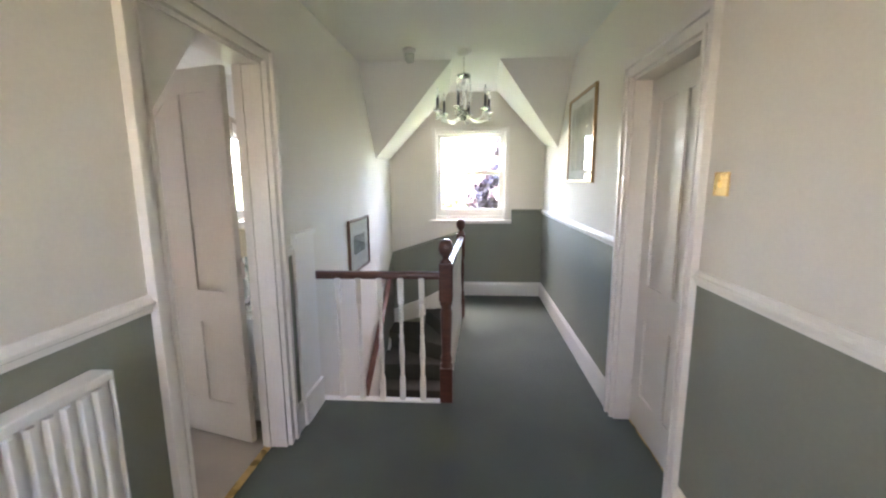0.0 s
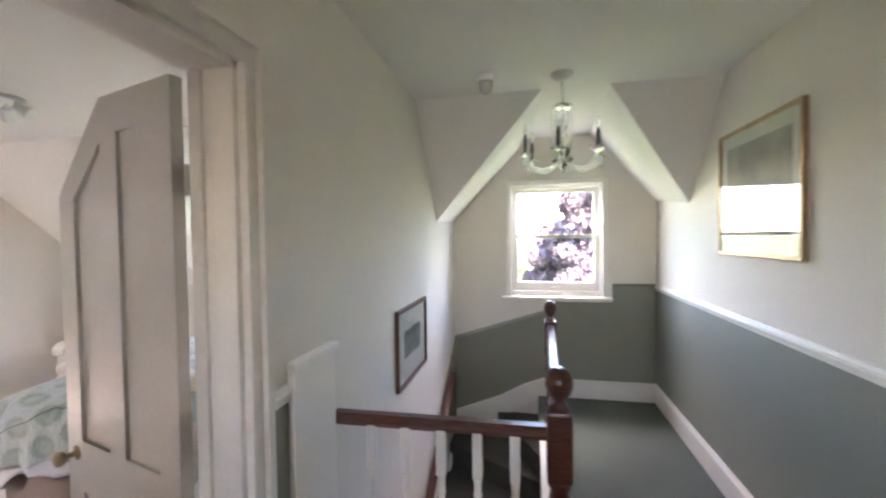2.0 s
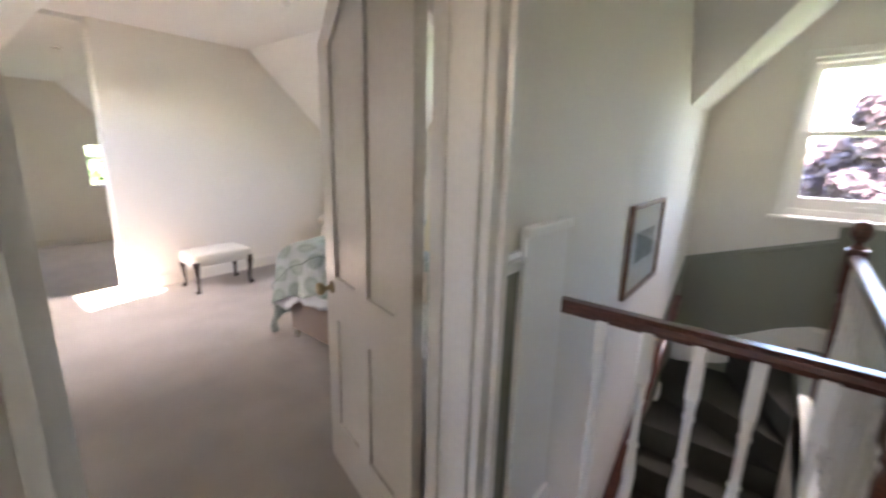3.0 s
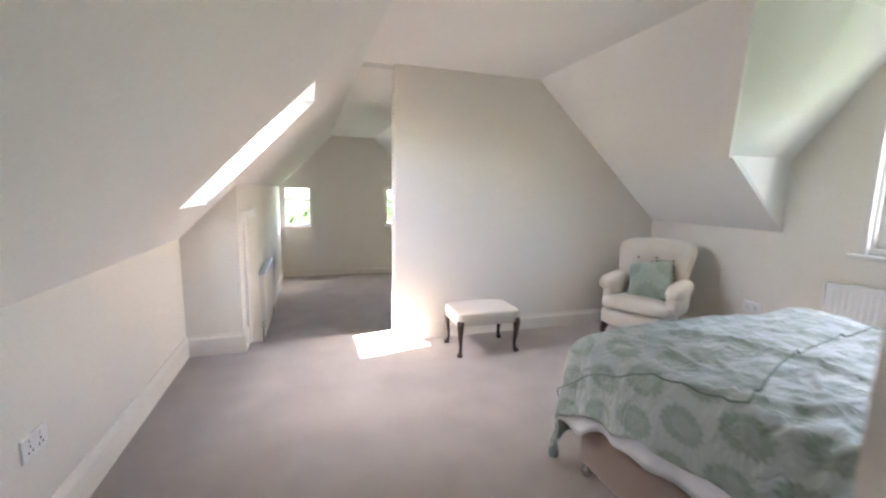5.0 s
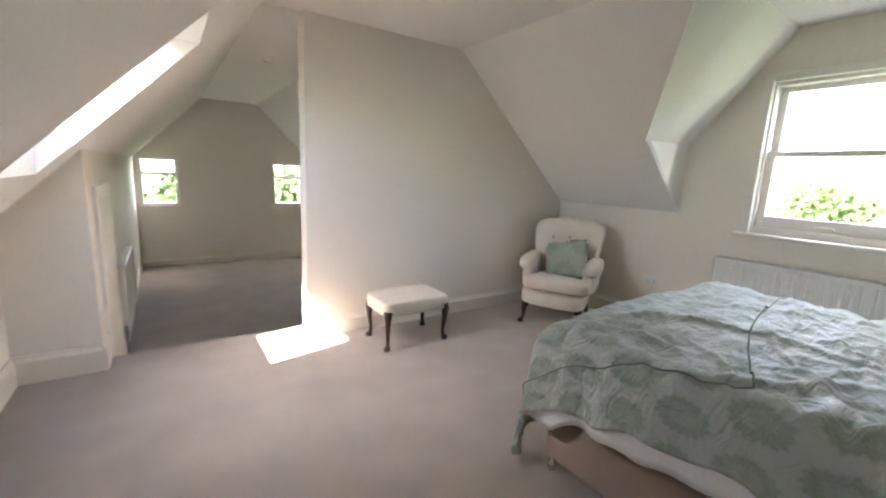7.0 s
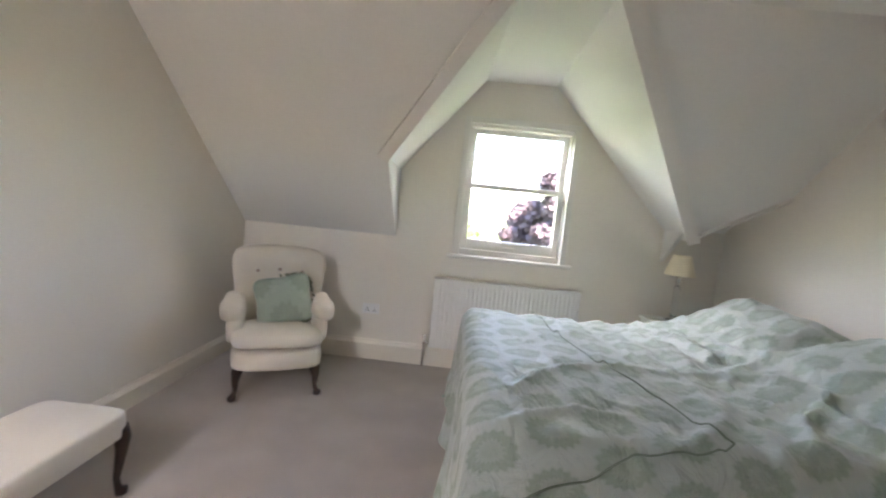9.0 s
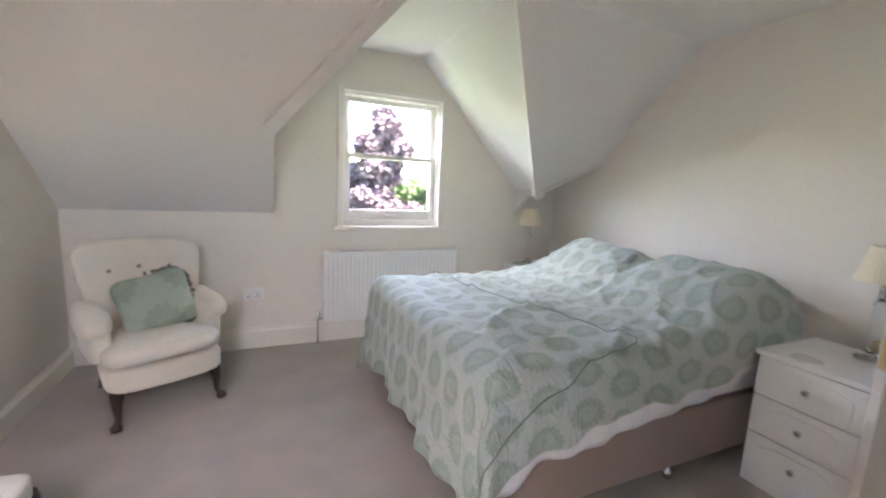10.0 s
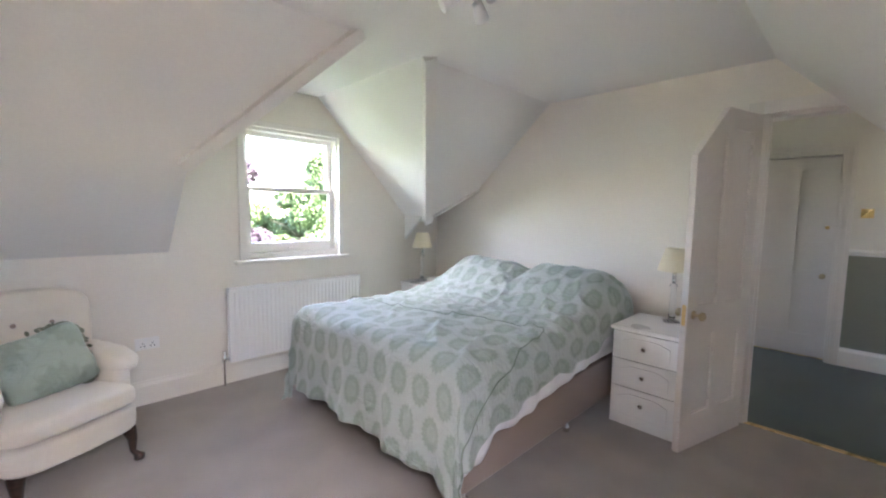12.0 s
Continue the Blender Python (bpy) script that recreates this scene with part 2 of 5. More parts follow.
GLASS = thin_glass("window_glass")
CRYSTAL = glass("cut_crystal", (0.95, 0.97, 1.0), 0.02)
GRASS = mat("lawn", (0.06, 0.095, 0.025), 0.9, grain=3, grain_amt=0.3, stain=0.05, stain_amt=0.3, bump=0.0)
BARK = mat("bark", (0.10, 0.075, 0.055), 0.9, grain=8, grain_amt=0.3, bump=0.4)
LEAF_G = leaf_mat("green_leaves", (0.042, 0.075, 0.020), (0.085, 0.125, 0.038))
LEAF_Y = leaf_mat("lime_leaves", (0.09, 0.13, 0.025), (0.16, 0.20, 0.045))
LEAF_P = leaf_mat("copper_beech_leaves", (0.040, 0.026, 0.033), (0.070, 0.046, 0.055))
LEAF_R = leaf_mat("red_flowering_shrub", (0.13, 0.035, 0.045), (0.22, 0.08, 0.09))


# ---- mesh tools ----
def box(bm, x0, x1, y0, y1, z0, z1, mi=0, bev=0.0, m=None):
    vs = [bm.verts.new((x, y, z)) for z in (z0, z1) for y in (y0, y1) for x in (x0, x1)]
    fs = [bm.faces.new([vs[i] for i in q]) for q in ((0, 2, 3, 1), (4, 5, 7, 6), (0, 1, 5, 4), (2, 6, 7, 3), (0, 4, 6, 2), (1, 3, 7, 5))]
    for f in fs:
        f.material_index = mi
    if bev:
        es = list({e for f in fs for e in f.edges})
        r = bmesh.ops.bevel(bm, geom=es, offset=bev, segments=2, affect="EDGES", profile=0.6)
        for f in r["faces"]:
            f.material_index = mi
        vs = list({v for f in r["faces"] for v in f.verts} | {v for v in vs if v.is_valid})
    if m is not None:
        for v in vs:
            v.co = m @ v.co
    return bm


def prism(bm, pts, vec, mi=0):
    """A closed slab: a flat outline swept along vec."""
    vec = Vector(vec)
    a = [bm.verts.new(p) for p in pts]
    b = [bm.verts.new(Vector(p) + vec) for p in pts]
    n = len(pts)
    fs = [bm.faces.new(a), bm.faces.new(list(reversed(b)))]
    fs += [bm.faces.new((a[i], b[i], b[(i + 1) % n], a[(i + 1) % n])) for i in range(n)]
    for f in fs:
        f.material_index = mi
    return bm


def lathe(bm, prof, m=None, segs=16):
    """prof: (radius, height) from the bottom up."""
    m = m or Matrix()
    rings = [[bm.verts.new(m @ Vector((r * math.cos(2 * math.pi * k / segs), r * math.sin(2 * math.pi * k / segs), z))) for k in range(segs)] for r, z in prof]
    for a, b in zip(rings, rings[1:]):
        for k in range(segs):
            bm.faces.new((a[k], a[(k + 1) % segs], b[(k + 1) % segs], b[k])).smooth = True
    bm.faces.new(list(reversed(rings[0]))); bm.faces.new(rings[-1])
    return bm


def sweep(bm, pts, radii, segs=10, flat=1.0):
    """A tube through pts with a radius at each; flat squashes it sideways."""
    pts = [Vector(p) for p in pts]
    if isinstance(radii, (int, float)):
        radii = [radii] * len(pts)
    rings = []
    for i, p in enumerate(pts):
        d = (pts[min(i + 1, len(pts) - 1)] - pts[max(i - 1, 0)]).normalized()
        if abs((pts[-1] - pts[0]).normalized().z) > 0.8:
            s = (Vector((1, 0, 0)) - d * d.x).normalized()
        else:
            s = d.cross(Vector((0, 0, 1))).normalized()
        t = s.cross(d)
        rings.append([bm.verts.new(p + radii[i] * (s * math.cos(2 * math.pi * k / segs) + t * flat * math.sin(2 * math.pi * k / segs))) for k in range(segs)])
    for a, b in zip(rings, rings[1:]):
        for k in range(segs):
            bm.faces.new((a[k], a[(k + 1) % segs], b[(k + 1) % segs], b[k])).smooth = True
    bm.faces.new(list(reversed(rings[0]))); bm.faces.new(rings[-1])
    return bm


def puff(bm, half, m=None, n=4.0, seg=24, shape=None):
    """A padded, round-edged block (superellipsoid); shape(p) may bend it."""
    m = m or Matrix()
    def sgn(c, e):
        return math.copysign(abs(c) ** e, c)
    e = 2.0 / n
    rows = seg // 2
    rings = []
    for i in range(1, rows):
        a = -math.pi / 2 + math.pi * i / rows
        ring = []
        for k in range(seg):
            t = 2 * math.pi * k / seg
            p = Vector((half[0] * sgn(math.cos(a), e) * sgn(math.cos(t), e), half[1] * sgn(math.cos(a), e) * sgn(math.sin(t), e), half[2] * sgn(math.sin(a), e)))
            ring.append(bm.verts.new(m @ (shape(p) if shape else p)))
        rings.append(ring)
    poles = [bm.verts.new(m @ (shape(p) if shape else p)) for p in (Vector((0, 0, -half[2])), Vector((0, 0, half[2])))]
    for a, b in zip(rings, rings[1:]):
        for k in range(seg):
            bm.faces.new((a[k], a[(k + 1) % seg], b[(k + 1) % seg], b[k])).smooth = True
    for k in range(seg):
        bm.faces.new((poles[0], rings[0][(k + 1) % seg], rings[0][k])).smooth = True
        bm.faces.new((poles[1], rings[-1][k], rings[-1][(k + 1) % seg])).smooth = True
    return bm


def mesh_of(name, bm, mats):
    bmesh.ops.recalc_face_normals(bm, faces=bm.faces)
    me = bpy.data.meshes.new(name)
    bm.to_mesh(me)
    bm.free()
    for k in mats if isinstance(mats, (list, tuple)) else [mats]:
        me.materials.append(k)
    return me


def part(name, bm, material, parent=None, label="", at=None):
    ob = new(name, mesh_of(name, bm, material))
    if at is not None:
        ob.matrix_basis = at
    if parent is not None:
        ob.parent = parent
    return tagged(ob, label) if label else ob


def thing(name, at, label, category, group=""):
    ob = new(name)
    ob.empty_display_size = 0.1
    ob.matrix_basis = at
    return tagged(ob, label, category, group)


def structure(name, bm, mats, label, category):
    return tagged(part(name, bm, mats), label, category, kind="structure")


B = bmesh.new

# ---- the shell ----
LW, RW, FAR, BACK, LC = -0.36, 1.56, 5.90, -1.3, 2.54   # landing: left, right, far and back wall faces, ceiling
HW, NW, SW, BC = -0.50, 5.74, 1.24, 2.40                # bedroom: head wall, north wall, south knee wall, ceiling
PX, PT = -4.50, 0.14                                    # partition and its thickness
AX, AF = -9.40, -0.37                                   # alcove: end wall and sunken floor
DZ = 1.09                                               # dado height


def south(y):
    return 0.955 + (y - SW) * 1.01


def north(y):
    return 1.09 + (5.735 - y) * 0.9


SY, NY = SW + (BC - 0.955) / 1.01, 5.735 - (BC - 1.09) / 0.9

# floors
bm = B(); box(bm, LW - 0.1, RW + 0.2, BACK - 0.2, 3.22, -0.25, 0); box(bm, 0.47, RW + 0.2, 3.22, FAR + 0.05, -0.25, 0)
structure("floor_landing", bm, CARPET2, "dark green-grey fitted carpet on the landing", "floor")
bm = B(); box(bm, PX - 0.28, LW - 0.1, SW - 0.1, NW + 0.1, -0.25, 0)
structure("floor_bedroom", bm, CARPET, "beige fitted carpet in the attic bedroom", "floor")
bm = B(); box(bm, AX - 0.1, PX - 0.28, 1.5, 4.75, AF - 0.2, AF); box(bm, PX - 0.53, PX - 0.28, 1.6, 2.95, AF, AF / 2)
structure("floor_alcove", bm, CARPET, "sunken beige carpeted floor with one step", "floor")
bm = B(); box(bm, LW - 0.13, LW - 0.09, 1.93, 2.708, 0.0, 0.006, bev=0.002)
structure("threshold_strip", bm, BRASS, "brass carpet strip in the bedroom doorway", "trim")
bm = B(); box(bm, RW + 0.09, RW + 0.12, 2.37, 3.10, 0.0, 0.006, bev=0.002)
structure("threshold_strip_2", bm, BRASS, "brass carpet strip under the closed door", "trim")

# wall between landing and bedroom: green below the dado on the landing side
bm = B()
D0, D1, DH = 1.93, 2.708, 2.06
for y0, y1, z0, z1 in ((BACK - 0.1, D0, -0.1, 2.9), (D0, D1, DH, 2.9), (D1, FAR, -2.9, 2.9)):
    box(bm, HW, LW, y0, y1, z0, z1)
prism(bm, [(HW, D0, 1.66), (HW, D0, DH), (HW, D0 + 0.30, DH)], (0.13, 0, 0))
structure("wall_west_landing", bm, CREAM, "cream painted wall with a doorway", "wall")
bm = B()
box(bm, LW, LW + 0.004, BACK, D0 - 0.085, 0.17, DZ); box(bm, LW, LW + 0.004, D1 + 0.085, 2.90, 0.17, DZ)
prism(bm, [(LW, 5.9, 0.53), (LW, 5.9, -1.0), (LW, 5.45, -1.0), (LW, 5.05, -0.9), (LW, 5.05, 0.0)], (0.004, 0, 0))
structure("wall_west_dado", bm, DADO, "sage green paint below the dado rail", "wall")
bm = B()
box(bm, HW - 0.004, HW, SW, D0 - 0.085, 0.0, 2.6); box(bm, HW - 0.004, HW, D1 + 0.085, NW, 0.0, 2.6); box(bm, HW - 0.004, HW, D0 - 0.085, D1 + 0.085, DH + 0.085, 2.6)
structure("wall_east_bedroom", bm, BEDWALL, "warm white wall behind the bed", "wall")

# right landing wall with a deep door recess
bm = B()
R0, R1, RH = 2.37, 3.10, 2.03
for y0, y1, z0, z1 in ((BACK - 0.1, R0, -0.1, 2.9), (R0, R1, RH, 2.9), (R1, FAR, -0.1, 2.9)):
    box(bm, RW, RW + 0.18, y0, y1, z0, z1)
box(bm, RW + 0.18, RW + 0.24, BACK, FAR, -0.1, 2.9)
structure("wall_east_landing", bm, CREAM, "cream painted wall with a recessed door", "wall")
bm = B(); box(bm, RW - 0.004, RW, BACK, R0 - 0.085, 0.17, DZ); box(bm, RW - 0.004, RW, R1 + 0.085, FAR, 0.17, DZ)
structure("wall_east_dado", bm, DADO, "sage green paint below the dado rail", "wall")
# unseen back wall; its opening is added for light, no window is known here
bm = B()
for x0, x1, z0, z1 in ((HW, 0.0, -0.1, 2.9), (0.60, RW + 0.2, -0.1, 2.9), (0.0, 0.60, -0.1, 1.45), (0.0, 0.60, 2.05, 2.9)):
    box(bm, x0, x1, BACK - 0.2, BACK, z0, z1)
structure("wall_south_landing", bm, CREAM, "plain cream wall with an opening added to let in light", "wall")

# far landing wall with the window opening
WX0, WX1, WZ0, WZ1 = 0.19, 1.11, 0.99, 2.10
bm = B()
for x0, x1, z0, z1 in ((HW, WX0, -2.9, 2.9), (WX1, RW + 0.2, -2.9, 2.9), (WX0, WX1, -2.9, WZ0), (WX0, WX1, WZ1, 2.9)):
    box(bm, x0, x1, FAR, FAR + 0.22, z0, z1)
structure("wall_north_landing", bm, CREAM, "cream gable wall round the landing window", "wall")
bm = B()
prism(bm, [(LW, FAR, 0.53), (WX0 - 0.03, FAR, 0.705), (WX0 - 0.03, FAR, -0.9), (LW, FAR, -1.0)], (0, -0.004, 0))
prism(bm, [(WX0 - 0.03, FAR, 0.705), (0.55, FAR, 0.82), (0.55, FAR, 0.94), (1.17, FAR, 0.94), (1.17, FAR, DZ), (RW, FAR, DZ), (RW, FAR, 0.0), (WX0 - 0.03, FAR, 0.0)], (0, -0.004, 0))
structure("wall_north_dado", bm, DADO, "sage green paint stepping down with the stairs", "wall")

# stairwell below
bm = B()
box(bm, 0.47, 0.52, 3.22, 5.05, -2.9, -0.02); box(bm, LW, 0.52, 3.16, 3.22, -2.9, -0.02); box(bm, 0.52, 0.60, 5.0, FAR, -2.9, -0.25)
structure("wall_stairwell", bm, CREAM, "cream stairwell wall below the landing", "wall")
bm = B(); box(bm, HW, 0.6, 3.1, FAR, -3.0, -2.85)
structure("floor_below", bm, STAIR_C, "dark carpet at the foot of the stairs", "floor")

# bedroom north wall with the window opening
VX0, VX1, VZ0, VZ1 = -2.69, -1.78, 0.99, 2.10
bm = B()
for x0, x1, z0, z1 in ((PX - 0.2, VX0, -0.1, 2.7), (VX1, HW, -0.1, 2.7), (VX0, VX1, -0.1, VZ0), (VX0, VX1, VZ1, 2.7)):
    box(bm, x0, x1, NW, NW + 0.25, z0, z1)
structure("wall_north_bedroom", bm, BEDWALL, "warm white wall under the dormer window", "wall")
bm = B(); box(bm, PX - 0.08, HW, SW - 0.14, SW, -0.1, 0.956)
structure("wall_south_knee", bm, BEDWALL, "low warm white knee wall", "wall")
bm = B()
prism(bm, [(PX, 2.92, AF), (PX, 2.92, BC + 0.03), (PX, NY, BC + 0.03), (PX, 5.75, north(5.75) + 0.03), (PX, 5.75, AF)], (-PT, 0, 0))
structure("wall_partition", bm, BEDWALL, "warm white partition with a sloping top", "wall")
bm = B()
prism(bm, [(PX - 0.08, SW - 0.14, AF), (PX - 0.08, 1.66, AF), (PX - 0.08, 1.66, south(1.66) + 0.04), (PX - 0.08, SW - 0.14, south(SW - 0.14) + 0.04)], (AX - PX, 0, 0))
structure("wall_alcove_south", bm, BEDWALL, "warm white pier and alcove side wall", "wall")
bm = B()
box(bm, AX, PX - PT, 4.6, 4.75, AF - 0.2, 1.35)
structure("wall_alcove_north", bm, BEDWALL, "warm white alcove side wall", "wall")
A1, A2, AZ0, AZ1 = (1.72, 2.24), (3.69, 4.21), 0.62, 1.38
bm = B()
for y0, y1, z0, z1 in ((1.0, A1[0], -0.6, 2.7), (A1[1], A2[0], -0.6, 2.7), (A2[1], 4.9, -0.6, 2.7), (*A1, -0.6, AZ0), (*A1, AZ1, 2.7), (*A2, -0.6, AZ0), (*A2, AZ1, 2.7)):
    box(bm, AX - 0.2, AX, y0, y1, z0, z1)
structure("wall_alcove_west", bm, BEDWALL, "warm white end wall with two small windows", "wall")

# ceilings
UP = (0, 0, 0.10)
S0, S1, SLZ = 4.52, 5.12, 1.76
bm = B()
prism(bm, [(HW, BACK - 0.1, LC), (RW + 0.2, BACK - 0.1, LC), (RW + 0.2, S0, LC), (HW, S0, LC)], UP)
prism(bm, [(0.49, S0, LC), (0.91, S0, LC), (0.97, FAR + 0.02, LC + 0.005), (0.39, FAR + 0.02, LC + 0.005)], UP)
prism(bm, [(LW - 0.02, S0, LC), (0.49, S0, LC), (LW - 0.02, S1, SLZ - 0.06)], UP)
prism(bm, [(0.91, S0, LC), (RW + 0.02, S0, LC), (RW + 0.02, S1, SLZ + 0.03)], UP)
prism(bm, [(0.49, S0, LC), (0.39, FAR + 0.02, LC + 0.005), (LW - 0.02, FAR + 0.02, SLZ - 0.03)], UP)
prism(bm, [(0.49, S0, LC), (LW - 0.02, FAR + 0.02, SLZ - 0.03), (LW - 0.02, S1, SLZ - 0.06)], UP)
prism(bm, [(0.91, S0, LC), (0.97, FAR + 0.02, LC + 0.005), (RW + 0.02, FAR + 0.02, 1.88)], UP)
prism(bm, [(0.91, S0, LC), (RW + 0.02, FAR + 0.02, 1.88), (RW + 0.02, S1, SLZ + 0.03)], UP)
structure("ceiling_landing", bm, CEIL, "cream landing ceiling with sloping dormer sides", "ceiling")

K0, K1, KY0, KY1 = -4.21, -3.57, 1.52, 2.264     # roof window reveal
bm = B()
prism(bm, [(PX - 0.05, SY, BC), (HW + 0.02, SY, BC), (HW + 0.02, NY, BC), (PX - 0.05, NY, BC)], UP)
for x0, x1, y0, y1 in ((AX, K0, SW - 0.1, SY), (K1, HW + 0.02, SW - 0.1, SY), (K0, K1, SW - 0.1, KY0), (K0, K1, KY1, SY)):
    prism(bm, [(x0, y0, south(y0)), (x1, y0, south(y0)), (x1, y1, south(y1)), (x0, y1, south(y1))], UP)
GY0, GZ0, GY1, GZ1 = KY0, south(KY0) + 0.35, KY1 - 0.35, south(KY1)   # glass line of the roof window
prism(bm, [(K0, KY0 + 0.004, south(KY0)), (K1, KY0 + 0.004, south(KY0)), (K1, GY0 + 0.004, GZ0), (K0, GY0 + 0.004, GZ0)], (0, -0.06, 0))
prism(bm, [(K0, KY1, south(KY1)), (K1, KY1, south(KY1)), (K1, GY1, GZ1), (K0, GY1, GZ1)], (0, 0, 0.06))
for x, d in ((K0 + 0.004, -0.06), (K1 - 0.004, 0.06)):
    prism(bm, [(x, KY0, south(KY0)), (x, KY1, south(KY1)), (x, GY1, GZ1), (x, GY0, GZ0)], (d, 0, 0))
CL, CR = -3.20, -0.93
prism(bm, [(PX - 0.05, NY, BC), (-2.49, NY, BC), (CL, 5.115, north(5.115)), (CL, 5.76, north(5.76)), (PX - 0.05, 5.76, north(5.76))], UP)
prism(bm, [(-2.05, NY, BC), (HW + 0.02, NY, BC), (HW + 0.02, 5.12, north(5.12)), (CR, 5.50, north(5.50))], (0, 0, 0.05))
prism(bm, [(CL + 0.004, 5.16, north(5.115) + 0.003), (CL + 0.004, 5.76, north(5.76)), (CL + 0.004, 5.76, north(5.115) + 0.003)], (-0.05, 0, 0))
prism(bm, [(CL, 5.115, north(5.115)), (-2.49, NY, BC), (-2.57, 5.76, BC + 0.02)], UP)
prism(bm, [(CL, 5.115, north(5.115)), (-2.57, 5.76, BC + 0.02), (CL, 5.76, north(5.115))], UP)
prism(bm, [(-2.49, NY, BC), (-2.05, NY, BC), (-2.0, 5.76, BC + 0.02), (-2.57, 5.76, BC + 0.02)], UP)
prism(bm, [(-2.05, NY, BC), (CR, 5.50, north(5.50)), (-2.0, 5.76, BC + 0.02)], UP)
prism(bm, [(CR, 5.50, north(5.50)), (CR, 5.76, north(5.50)), (-2.0, 5.76, BC + 0.02)], UP)
prism(bm, [(CR - 0.03, 4.6, north(4.6) + 0.30), (HW + 0.02, 4.6, north(4.6) + 0.30), (HW + 0.02, 5.8, north(5.8) + 0.30), (CR - 0.03, 5.8, north(5.8) + 0.30)], (0, 0, 0.05))
prism(bm, [(CR - 0.03, 4.6, north(4.6) + 0.02), (CR - 0.03, 5.8, north(5.8) + 0.02), (CR - 0.03, 5.8, north(5.8) + 0.35), (CR - 0.03, 4.6, north(4.6) + 0.35)], (-0.03, 0, 0))
box(bm, CR - 0.06, HW + 0.02, 4.57, 4.60, north(4.6) + 0.05, north(4.6) + 0.35)
prism(bm, [(AX, SY - 0.04, BC - 0.04), (PX - 0.045, SY - 0.04, BC - 0.04), (PX - 0.045, 3.46, BC - 0.04), (AX, 3.46, BC - 0.04)], UP)
prism(bm, [(AX, 3.46, BC - 0.04), (PX - PT, 3.46, BC - 0.04), (PX - PT, 4.7, BC - 1.28), (AX, 4.7, BC - 1.28)], UP)
structure("ceiling_bedroom", bm, CEIL, "warm white attic ceiling with sloping sides", "ceiling")

# boards along the dormer edges
def edge_board(bm, a, b, side, w=0.075, d=0.022):
    a, b, side = Vector(a), Vector(b), Vector(side)
    n = (b - a).cross(side).normalized()
    n = -n if n.z > 0 else n
    prism(bm, [a, b, b + side * w, a + side * w], n * d)
bm = B()
edge_board(bm, (CL, 5.115, north(5.115) - 0.002), (-2.49, NY, BC - 0.002), (-0.80, -0.45, 0.40), 0.08, 0.032)
edge_board(bm, (CR, 5.50, north(5.50) - 0.002), (-2.05, NY, BC - 0.002), (0.80, -0.45, 0.40), 0.085, 0.05)
edge_board(bm, (CR, 5.50, north(5.50) - 0.003), (HW, 5.12, north(5.12) - 0.003), (0, -0.743, 0.669), 0.035, 0.024)
structure("trim_dormer", bm, GLOSS, "white boards along the dormer edges", "trim")


# skirtings, dado rails, architraves
def skirt(bm, a, b, n, h=0.17, z=0.0, d=0.02):
    """A moulded board from a to b along a wall whose inward normal is n."""
    a, b, n = Vector((*a, z)), Vector((*b, z)), Vector((*n, 0))
    e = Vector((0, 0, 1))
    prism(bm, [a, a + n * d, a + n * d + e * (h - 0.035), a + n * d * 0.45 + e * (h - 0.012), a + n * d * 0.45 + e * h, a + e * h], b - a)


bm = B()
skirt(bm, (LW, BACK), (LW, D0 - 0.085), (1, 0)); skirt(bm, (LW, D1 + 0.085), (LW, 2.92), (1, 0))
skirt(bm, (RW, BACK), (RW, R0 - 0.085), (-1, 0), 0.18); skirt(bm, (RW, R1 + 0.085), (RW, FAR), (-1, 0), 0.18)
skirt(bm, (0.53, FAR), (RW, FAR), (0, -1), 0.18)
prism(bm, [(LW, FAR, -0.20), (0.10, FAR, -0.02), (0.34, FAR, 0.11), (0.53, FAR, 0.18), (0.53, FAR, 0.0), (0.30, FAR, -0.12), (0.02, FAR, -0.30), (LW, FAR, -0.40)], (0, -0.02, 0))
structure("baseboard_landing", bm, GLOSS, "white moulded skirting boards", "baseboard")
bm = B()
skirt(bm, (HW - 0.004, SW), (HW - 0.004, D0 - 0.085), (-1, 0)); skirt(bm, (HW - 0.004, D1 + 0.085), (HW - 0.004, NW), (-1, 0))
skirt(bm, (PX, NW), (HW, NW), (0, -1)); skirt(bm, (PX - 0.08, SW), (HW, SW), (0, 1))
skirt(bm, (PX, 2.92), (PX, NW), (1, 0), 0.14); skirt(bm, (PX - 0.08, SW), (PX - 0.08, 1.66), (1, 0)); skirt(bm, (PX - 0.28, 1.66), (PX - 0.06, 1.66), (0, 1))
skirt(bm, (AX, 1.66), (PX - 0.28, 1.66), (0, 1), 0.12, AF); skirt(bm, (AX, 1.66), (AX, 4.6), (1, 0), 0.12, AF)
structure("baseboard_bedroom", bm, BEDWALL, "off-white skirting boards", "baseboard")


def rail(bm, a, b, n):
    a, b, n, e = Vector(a), Vector(b), Vector(n), Vector((0, 0, 1))
    prism(bm, [a - e * 0.03, a - e * 0.026 + n * 0.012, a - e * 0.008 + n * 0.014, a + n * 0.028, a + e * 0.010 + n * 0.028, a + e * 0.016 + n * 0.016, a + e * 0.03 + n * 0.010, a + e * 0.03], b - a)


